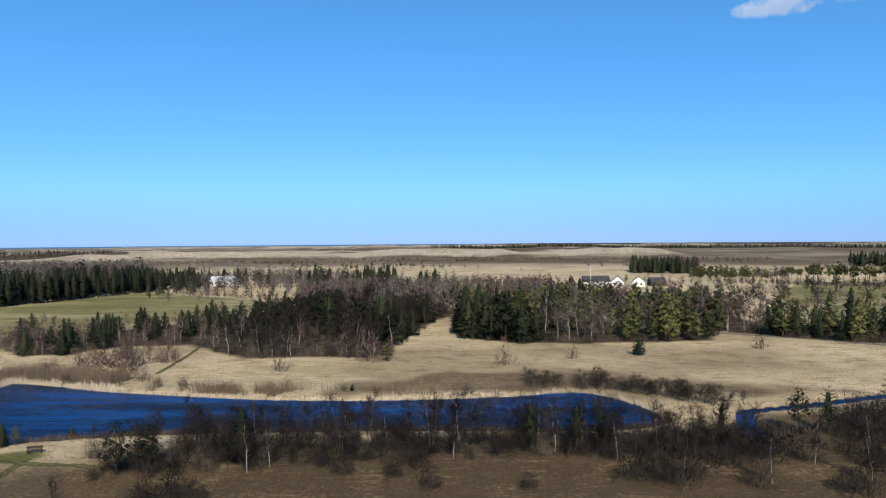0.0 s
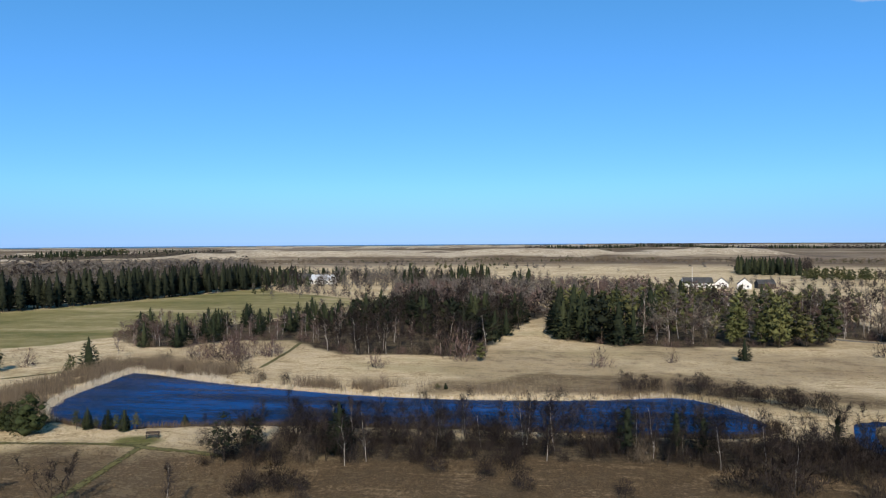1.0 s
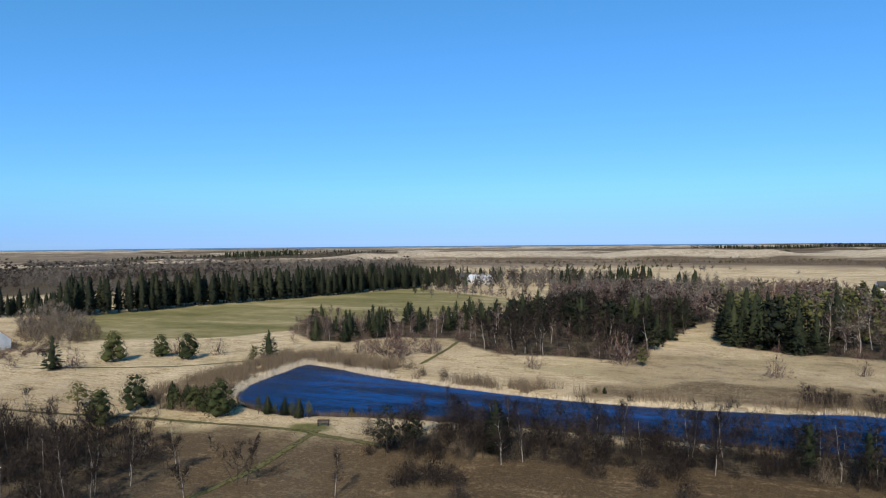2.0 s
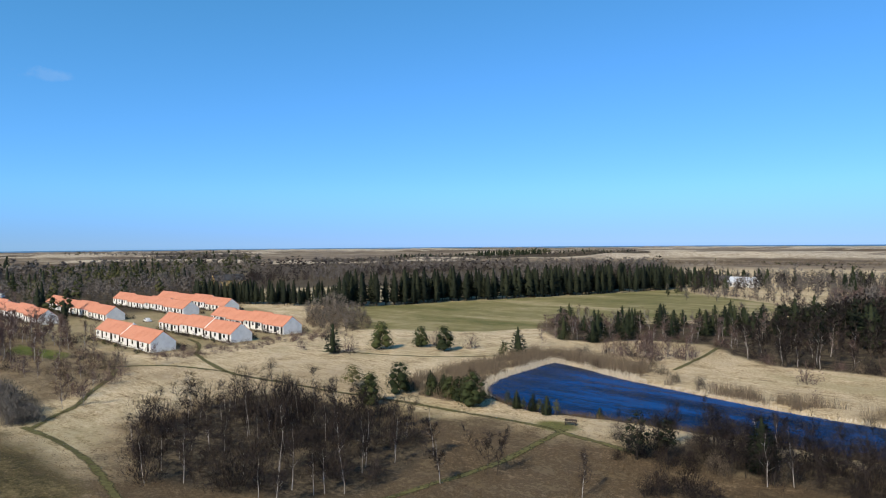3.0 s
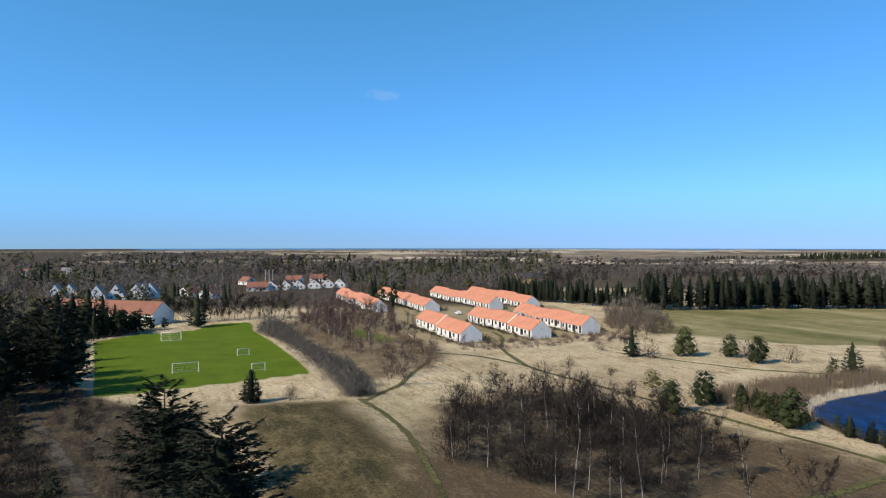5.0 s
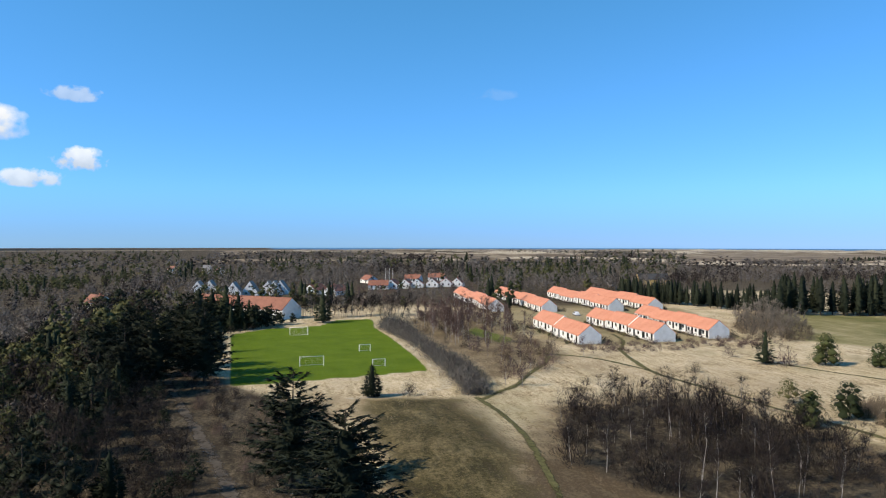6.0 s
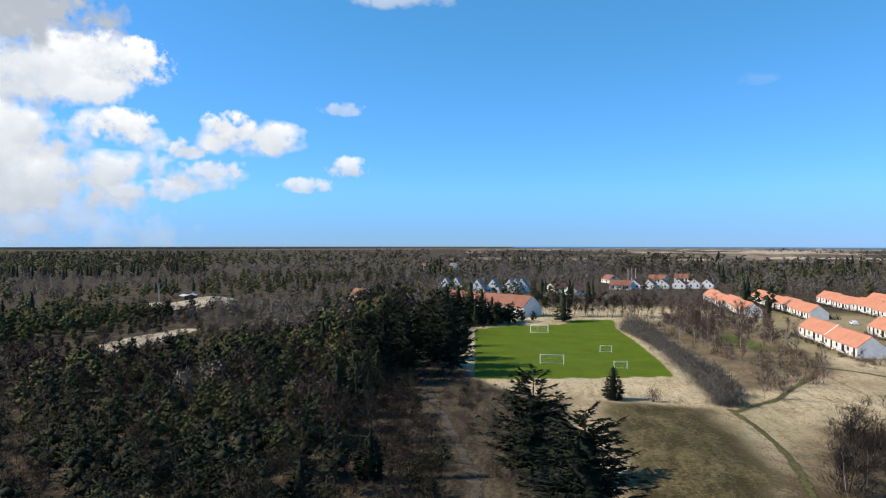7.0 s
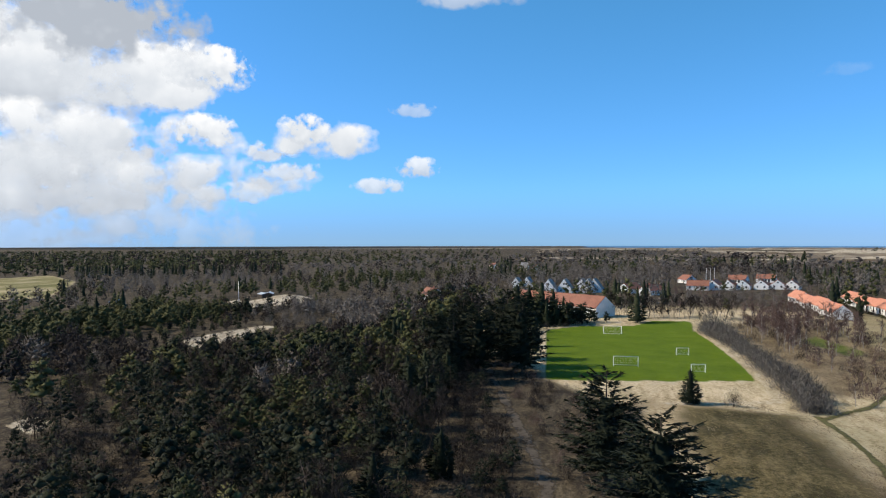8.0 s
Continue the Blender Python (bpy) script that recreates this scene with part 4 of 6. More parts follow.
kind_of_plant("green_shrub", "shrub", shapes(crown_tree, 2, size=4, lobes=11, n=1300, wide=0.62, low=0.15, slim=0.32, clump=0.06, filled=0.4, flat=0.6), BARK, TWIG_GREEN,
              "spreading shrub with yellow-green buds", "shrub")
# conifers, near and middling
kind_of_plant("spruce", "spruce_tree", shapes(spruce, 5, size=8, wide=0.30, tiers=11, around=9, sprays=1300, spray=0.095, thin=0.34, ragged=0.5, full=0.66, dense=0.5, foot=0.62), BARK, SPRUCE,
              "dark green spruce with branches down to the grass", "tree")
kind_of_plant("spruce_mid", "spruce_tree", shapes(spruce, 5, size=8, wide=0.31, tiers=8, around=6, sprays=390, spray=0.11, thin=0.36, ragged=0.5, full=0.66, dense=0.56, foot=0.62), BARK, SPRUCE,
              "dark green spruce with branches down to the grass", "tree")
kind_of_plant("big_spruce", "spruce_tree", shapes(ragged_spruce, 4, size=14), BARK, SHADED_NEEDLES, "tall dark spruce with ragged spreading branches", "tree")
kind_of_plant("airy_spruce", "spruce_tree", shapes(ragged_spruce, 4, size=8, wide=0.25, limbs=110, twigs=14, first=0.2), BARK, SPRUCE, "thin dark spruce with a bare lower trunk", "tree")
kind_of_plant("umbrella_pine", "pine_tree", shapes(crown_tree, 4, size=9, lobes=6, n=90, clump=0.075, wide=0.34, low=0.62, trunk=0.9, filled=0.7), BARK, PINE, "tall pine with a flat crown on a bare trunk", "tree")
kind_of_plant("belt", "spruce_tree", shapes(spruce, 5, size=15, wide=0.185, tiers=10, around=6, sprays=170, spray=0.08, first=0.10, ragged=0.42, full=0.72, foot=0.5), BARK, SHADED_NEEDLES,
              "tall dark spruce in a shelter belt", "tree")
kind_of_plant("round_pine", "pine_tree", shapes(crown_tree, 5, size=6, lobes=17, n=2200, clump=0.046, wide=0.40, low=0.0, slim=0.34, filled=0.68, flat=0.85), BARK, DEEP_PINE,
              "dense rounded green pine with foliage down to the grass", "tree")
for key, leaf, text in (("pine", PINE, "green pine with a tufted crown"), ("dark_pine", SHADED_NEEDLES, "dark pine with a tufted crown")):
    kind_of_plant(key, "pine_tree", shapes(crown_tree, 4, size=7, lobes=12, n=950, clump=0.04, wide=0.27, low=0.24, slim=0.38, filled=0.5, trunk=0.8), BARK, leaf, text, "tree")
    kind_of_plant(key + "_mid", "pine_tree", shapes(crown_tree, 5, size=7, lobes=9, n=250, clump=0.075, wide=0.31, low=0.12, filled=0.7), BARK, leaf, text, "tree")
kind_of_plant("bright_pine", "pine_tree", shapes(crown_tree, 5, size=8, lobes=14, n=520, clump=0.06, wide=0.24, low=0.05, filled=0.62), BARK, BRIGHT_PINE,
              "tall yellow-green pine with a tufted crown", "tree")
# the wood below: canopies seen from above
for key, leaf in (("fine_pine", PINE), ("fine_shaded", SHADED_NEEDLES)):
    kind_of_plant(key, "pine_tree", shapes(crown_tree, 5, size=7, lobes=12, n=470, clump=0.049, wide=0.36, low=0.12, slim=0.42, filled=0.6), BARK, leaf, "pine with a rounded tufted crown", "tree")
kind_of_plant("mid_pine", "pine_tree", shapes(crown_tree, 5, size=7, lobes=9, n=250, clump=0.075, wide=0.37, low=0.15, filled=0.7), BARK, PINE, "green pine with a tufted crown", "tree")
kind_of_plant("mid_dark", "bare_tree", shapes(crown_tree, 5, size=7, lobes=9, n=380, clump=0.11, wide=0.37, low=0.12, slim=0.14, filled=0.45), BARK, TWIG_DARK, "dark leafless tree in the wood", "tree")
kind_of_plant("mid_grey", "bare_tree", shapes(crown_tree, 5, size=7, lobes=9, n=380, clump=0.11, wide=0.37, low=0.12, slim=0.14, filled=0.45), BARK, TWIG_GREY, "grey leafless tree in the wood", "tree")
kind_of_plant("dense_bush", "shrub", shapes(crown_tree, 4, size=3.6, lobes=9, n=760, clump=0.17, wide=0.62, low=0.0, slim=0.075, filled=0, trunk=0.5), BARK, TWIG_DARK, "dense rounded dark leafless bush", "bush")
# far and farthest
kind_of_plant("far_spruce", "spruce_tree", shapes(spruce, 5, size=10, wide=0.25, tiers=6, around=5, sprays=64, spray=0.11, thin=0.45, ragged=0.4, full=0.7), BARK, SPRUCE, "dark spruce standing in the wood", "tree")
kind_of_plant("tiny_spruce", "spruce_tree", shapes(spruce, 4, size=10, wide=0.24, tiers=3, around=4, sprays=8, spray=0.2, thin=0.6), BARK, SPRUCE, "dark spruce in a far wood", "tree")
for key, leaf, text in (("pine", PINE, "green pine"), ("bright", BRIGHT_PINE, "yellow-green pine")):
    kind_of_plant("far_" + key, "pine_tree", shapes(crown_tree, 5, size=9, lobes=8, n=76, clump=0.085, wide=0.27, low=0.1, filled=0.78), BARK, leaf, text + " standing in the wood", "tree")
    kind_of_plant("wood_" + key, "pine_tree", shapes(crown_tree, 5, size=9, lobes=10, n=190, clump=0.055, wide=0.22, low=0.08, filled=0.68), BARK, leaf, text + " standing in the wood", "tree")
    kind_of_plant("tiny_" + key, "pine_tree", shapes(crown_tree, 4, size=9, lobes=3, n=12, clump=0.2, wide=0.34, low=0.1), BARK, leaf, text + " in a far wood", "tree")
for key, leaf, text in (("grey", TWIG_GREY, "grey leafless tree"), ("red", TWIG_RED, "reddish leafless tree"), ("dark", TWIG_DARK, "dark leafless tree"), ("tan", TWIG_TAN, "tan leafless tree")):
    kind_of_plant("far_" + key, "bare_tree", shapes(crown_tree, 5, size=9, lobes=8, n=126, clump=0.11, wide=0.29, low=0.12, slim=0.15, filled=0.44), BARK, leaf, text + " in the wood", "tree")
    kind_of_plant("wood_" + key, "birch_tree", shapes(bare_tree, 5, size=9, limbs=10, twigs=200, width=0.08, low=0.12, twig_len=0.10, spread=0.23, thin=True), BIRCH_BARK if key == "red" else BARK, leaf, text + " with a slender trunk", "tree")
    kind_of_plant("tiny_" + key, "bare_tree", shapes(crown_tree, 4, size=9, lobes=3, n=14, clump=0.2, wide=0.34, low=0.1, slim=0.4, filled=0.75), BARK, leaf, text + " in a far wood", "tree")


# ---- houses ----
def prism(bm, length, width, eaves, ridge, z0=-0.3):
    """Walls with gables under a pitched roof, along x."""
    ring = []
    for x in (-length / 2, length / 2):
        ring.append([bm.verts.new(p) for p in ((x, -width / 2, z0), (x, width / 2, z0), (x, width / 2, eaves), (x, 0, ridge), (x, -width / 2, eaves))])
    for i in range(5):
        j = (i + 1) % 5
        bm.faces.new((ring[0][i], ring[0][j], ring[1][j], ring[1][i]))
    bm.faces.new(ring[0][::-1])
    bm.faces.new(ring[1])


def roof_mesh(length, width, eaves, ridge, over=0.25, thick=0.16):
    """Two sloping slabs that meet in a ridge, with a ridge cap."""
    bm = bmesh.new()
    slope = (ridge - eaves) / (width / 2)
    for side in (-1, 1):
        y = side * (width / 2 + over)
        low = eaves - over * slope + 0.02
        pts = [(y, low), (0, ridge + 0.02), (0, ridge + 0.02 + thick), (y, low + thick)]
        rings = [[bm.verts.new((x, *p)) for p in pts] for x in (-length / 2, length / 2)]
        for i in range(4):
            j = (i + 1) % 4
            bm.faces.new((rings[0][i], rings[0][j], rings[1][j], rings[1][i]))
        bm.faces.new(rings[0])
        bm.faces.new(rings[1])
    box(bm, -length / 2, length / 2, -0.14, 0.14, ridge + thick - 0.06, ridge + thick + 0.08)
    bmesh.ops.recalc_face_normals(bm, faces=bm.faces[:])
    return bm


def window_part(root, x, y, z, w, h, axis="y", name="window"):
    """A window with its pane, standing proud of a wall that faces along y or x; y or x carries the wall's place and side."""
    bm = bmesh.new()
    t = 0.07
    if axis == "y":
        s = 1 if y > 0 else -1
        lo, hi = sorted((y, y + s * 0.05))
        for b in ((x - w / 2, x + w / 2, lo, hi, z, z + t), (x - w / 2, x + w / 2, lo, hi, z + h - t, z + h), (x - w / 2, x - w / 2 + t, lo, hi, z, z + h),
                  (x + w / 2 - t, x + w / 2, lo, hi, z, z + h)):
            box(bm, *b)
        pane = box_mesh(x - w / 2 + t, x + w / 2 - t, *sorted((y, y + s * 0.02)), z + t, z + h - t)
    else:
        s = 1 if x > 0 else -1
        lo, hi = sorted((x, x + s * 0.05))
        for b in ((lo, hi, y - w / 2, y + w / 2, z, z + t), (lo, hi, y - w / 2, y + w / 2, z + h - t, z + h), (lo, hi, y - w / 2, y - w / 2 + t, z, z + h),
                  (lo, hi, y + w / 2 - t, y + w / 2, z, z + h)):
            box(bm, *b)
        pane = box_mesh(*sorted((x, x + s * 0.02)), y - w / 2 + t, y + w / 2 - t, z + t, z + h - t)
    win = part(name, bm, PAINT_WHITE if name == "window" else WOOD_DARK, root)
    part("pane", pane, GLASS, win)


def house(name, label, length, width, eaves, ridge, wall, roof, front=(), gable=(), chimney=None, doors=(), group=""):
    root = tagged(new(name), label, "house", group)
    bm = bmesh.new()
    prism(bm, length, width, eaves, ridge)
    bmesh.ops.recalc_face_normals(bm, faces=bm.faces[:])
    part("wall", bm, wall, root)
    top = part("roof", roof_mesh(length, width, eaves, ridge), roof, root)
    for x, w, z, h in front:
        for side in (-1, 1):
            window_part(root, x, side * width / 2, z, w, h)
    for y, w, z, h in gable:
        for side in (-1, 1):
            window_part(root, side * length / 2, y, z, w, h, "x")
    for x in doors:
        window_part(root, x, -width / 2, 0.05, 1.0, 2.05, name="door")
    if chimney is not None:
        part("chimney", box_mesh(chimney - 0.35, chimney + 0.35, -0.3, 0.3, ridge - 0.5, ridge + 0.9), ROOF_RED, top)
    return root


def set_down(root, x, y, turn, z=None):
    root.matrix_basis = pose(x, y, on_land(x, y) if z is None else z, 0, 0, turn)
    return root


ROW_TURN = -3.0
ROWS = [(-168, 77, 41, 2), (-167.4, 99, 48, 3), (-169.9, 117.8, 47, 4), (-249, 127, 76, 4), (-247.4, 143.6, 68, 4), (-252, 99.6, 76, 4), (-258.2, 79.4, 74, 4)]
HOUSE_AREAS = []
u = Vector((-math.cos(radians(ROW_TURN)), -math.sin(radians(ROW_TURN)), 0))
v_in = Vector((-math.sin(radians(ROW_TURN)), math.cos(radians(ROW_TURN)), 0))
unit_of = {}
for x0, y0, run, count in ROWS:
    size = round(run / count, 1)
    for s in range(count):
        c = Vector((x0, y0, 0)) + u * (s + 0.5) * size + v_in * (3.2 + 0.45 * (s % 2))
        m = pose(c.x, c.y, on_land(c.x, c.y) + 0.1 + 0.4 * (s % 2), 0, 0, ROW_TURN)
        if size not in unit_of:
            xs = [-size / 2 + size * (k + 0.5) / 6 for k in range(6)]
            unit_of[size] = house("terraced_house", "white rendered terraced house with an orange tiled roof", size, 6.4, 2.35, 4.9, RENDER_WHITE, ROOF_ORANGE,
                                  [(x, 1.3, 0.85, 1.15) for x in xs[::2]] + [(xs[3] + 0.4, 1.9, 0.2, 1.9)], (), None, (xs[1], xs[5]), "terraced houses in rows")
            unit_of[size].matrix_basis = m
        else:
            copy_thing(unit_of[size], m)
        if count < 4 and s == 1:
            band = roof_mesh(0.5, 6.4, 2.35, 4.9, 0.25, 0.3)
            bmesh.ops.translate(band, verts=band.verts[:], vec=(size / 2 - 0.2, 0, 0))
            walls = tagged(new("party_wall"), "pale rendered fire wall standing above the roof of the terrace", "wall", "terraced houses in rows")
            walls.matrix_basis = m
            part("coping", band, RENDER_WHITE, walls)
    e = Vector((x0, y0, 0)) + u * run
    w = v_in * 7
    HOUSE_AREAS.append([(x0, y0), (e.x, e.y), (e.x + w.x, e.y + w.y), (x0 + w.x, y0 + w.y)])

# the hall beside the pitch, and the village behind it
set_down(house("sports_hall", "long white hall with a weathered red tiled roof", 44, 10.5, 3.6, 7.4, RENDER_WHITE, ROOF_RED,
               [(-14, 2.2, 1, 1.4), (-5, 2.2, 1, 1.4), (5, 2.2, 1, 1.4), (14, 2.2, 1, 1.4)]), -263, -14, 50)
HOUSE_AREAS.append([(-244, 0), (-253, 8), (-282, -29), (-273, -37)])


def polar(bearing, dist):
    return -dist * math.sin(radians(bearing)), dist * math.cos(radians(bearing))


village = house("village_house", "white village house with a red tiled roof and steep gables", 12, 7.5, 2.4, 5.2, RENDER_WHITE, ROOF_RED,
                [(-4, 1.3, 0.9, 1.2), (0, 1.3, 0.9, 1.2), (4, 1.3, 0.9, 1.2)], [(-1.8, 1.1, 0.9, 1.2), (1.8, 1.1, 0.9, 1.2), (0, 1.0, 3.4, 1.0)], 2.0, (2.0,),
                "village houses")
dark_house = house("village_house", "white gabled village house with a pale grey roof", 7, 8.5, 1.7, 7.2, RENDER_WHITE, ROOF_PALE,
                   [(-2, 1.1, 0.4, 0.9), (0.5, 1.1, 0.4, 0.9)], [(-1.7, 1.1, 0.7, 1.1), (1.7, 1.1, 0.7, 1.1), (0, 1.0, 4.2, 1.1)], None, (2.0,),
                   "village houses")
spots = [(village, [(82.2, 405, 80), (81.0, 412, -20), (79.9, 415, -18), (78.9, 420, -15), (77.6, 425, -18), (76.5, 430, -15), (75.5, 432, -22), (85.7, 362, -40), (87.4, 368, -35),
                    (79.3, 480, 60), (77.3, 500, 70), (83.0, 470, 20), (103.8, 318, 40), (98.5, 700, 30), (95, 640, 10)]),
         (dark_house, [(92.6, 366, -11), (91.2, 368, -12), (90.7, 371, -12), (90.2, 374, -12), (93.9, 362, -10), (96.6, 380, -9), (95.7, 384, -9), (96.0, 650, 80)])]
for first, places in spots:
    for i, (b, d, turn) in enumerate(places):
        x, y = polar(b, d)
        m = pose(x, y, on_land(x, y) + 0.1, 0, 0, turn)
        if i == 0:
            first.matrix_basis = m
        else:
            copy_thing(first, m)
        HOUSE_AREAS.append([(x - 8, y - 20), (x + 13, y - 20), (x + 9, y + 8), (x - 8, y + 8)])
        HOUSE_AREAS.append([(x * 0.925 - 7, y * 0.925 - 7), (x * 0.925 + 12, y * 0.925 - 7), (x * 0.925 + 12, y * 0.925 + 7), (x * 0.925 - 7, y * 0.925 + 7)])
set_down(house("farm_house", "low farm house with a pale blue-grey sheet roof", 15, 9, 2.7, 5.6, RENDER_WHITE, ROOF_BLUE, [(-5, 1.4, 0.9, 1.2), (0, 1.4, 0.9, 1.2), (5, 1.4, 0.9, 1.2)]),
         -134, 412, -8)
set_down(house("farm_barn", "dark timber barn beside the farm house", 14, 8, 2.6, 5.4, WOOD_DARK, ROOF_DARK), -152, 424, 30)
set_down(house("white_farm_house", "white farm house with two gables", 8, 7, 2.6, 5.6, RENDER_WHITE, ROOF_DARK, [(-2, 1.2, 0.9, 1.2), (2, 1.2, 0.9, 1.2)],
               [(-1.5, 1.1, 0.9, 1.2), (1.5, 1.1, 0.9, 1.2)]), 99, 384, 75)
set_down(house("white_farm_house", "white farm house with two gables", 8, 7, 2.6, 5.6, RENDER_WHITE, ROOF_DARK, [(-2, 1.2, 0.9, 1.2), (2, 1.2, 0.9, 1.2)],
               [(-1.5, 1.1, 0.9, 1.2), (1.5, 1.1, 0.9, 1.2)]), 110, 381, 75)
set_down(house("white_farm_house", "white farm house with two gables", 16, 8, 2.6, 5.4, RENDER_WHITE, ROOF_DARK, [(-4, 1.2, 0.9, 1.2), (4, 1.2, 0.9, 1.2)]), 88, 392, 0)
set_down(house("garage", "dark roofed garage behind the pines", 9, 7, 2.6, 4.6, WOOD_DARK, ROOF_DARK), 122, 386, 0)
set_down(house("yellow_barn", "yellow boarded barn with a dark roof", 20, 11, 4.0, 7.5, WOOD_YELLOW, ROOF_DARK, [(-4, 1.6, 1, 1.6), (4, 1.6, 1, 1.6)]), -405, 238, 75)
for x, y, turn in ((-289, -149, 20), (-300, -158, 50), (-250, -200, 10)):
    set_down(house("garden_shed", "small dark shed with a pale roof in a sandy clearing", 6, 3.4, 1.9, 2.5, WOOD_DARK, ROOF_BLUE), x, y, turn)
for area in ((-131, 412), (-152, 424), (99, 386), (88, 392), (122, 386), (-405, 238), (-289, -149), (-300, -158), (-250, -200)):
    HOUSE_AREAS.append([(area[0] - 11, area[1] - 9), (area[0] + 11, area[1] - 9), (area[0] + 11, area[1] + 9), (area[0] - 11, area[1] + 9)])


HOUSE_AREAS.append([(82, 300), (100, 300), (122, 382), (86, 382)])


def free(gx, gy, pad=1.5):
    ok = np.ones(len(gx), bool)
    for a in HOUSE_AREAS:
        ok &= inside_by(gx, gy, a) < -pad
    for a, _ in SANDS:
        ok &= inside_by(gx, gy, a) < -1
    ok &= inside_by(gx, gy, CLEARING) < 0
    ok &= inside_by(gx, gy, LAKE) < -0.5
    ok &= inside_by(gx, gy, PITCH) < -2
    ok &= near_line(gx, gy, TRACK) > 2.6
    return ok


# ---- the pitch and its goals ----
def goal(w, h, d):
    root = tagged(new("football_goal"), "white football goal with a net on the grass pitch", "goal", "football goals")
    for sx in (-1, 1):
        part("post", mesh_of("post", *tube([(sx * w / 2, 0, -0.05), (sx * w / 2, 0, h)], [0.06, 0.06], 8), PAINT_WHITE), None, root)
        part("stay", mesh_of("stay", *join([tube([(sx * w / 2, 0, h), (sx * w / 2, d * 0.45, h), (sx * w / 2, d, 0.05)], [0.035] * 3, 6),
                                            tube([(sx * w / 2, d, 0.04), (sx * w / 2, 0, 0.04)], [0.035] * 2, 6)]), PAINT_WHITE), None, root)
    part("crossbar", mesh_of("crossbar", *tube([(-w / 2 - 0.06, 0, h), (w / 2 + 0.06, 0, h)], [0.06, 0.06], 8), PAINT_WHITE), None, root)
    part("ground_bar", mesh_of("ground_bar", *tube([(-w / 2, d, 0.05), (w / 2, d, 0.05)], [0.04, 0.04], 6), PAINT_WHITE), None, root)
    cords, side = [], []
    n = int(w / 0.25)
    for i in range(n + 1):
        x = -w / 2 + w * i / n
        cords.append(tube([(x, 0, h), (x, d * 0.45, h - 0.05), (x, d, 0.05)], [0.008] * 3, 3))
    for k in range(9):
        t = k / 8
        y, z = (d * 0.45 * t * 2, h - 0.03) if t < 0.5 else (d * (0.45 + 0.55 * (t * 2 - 1)), h * (2 - 2 * t) + 0.05)
        cords.append(tube([(-w / 2, y, z), (w / 2, y, z)], [0.008] * 2, 3))
    part("net", mesh_of("net", *join(cords), NET), None, root)
    return root


for w, h, d, places in ((5.2, 2.15, 1.6, [(-151.5, 6.0, 92), (-205, 4.3, -88)]), (2.8, 1.65, 1.0, [(-170.3, 19.9, 95), (-148, 20.4, 95)])):
    g = None
    for x, y, turn in places:
        m = pose(x, y, on_land(x, y), 0, 0, turn)
        if g is None:
            g = goal(w, h, d)
            g.matrix_basis = m
        else:
            copy_thing(g, m)


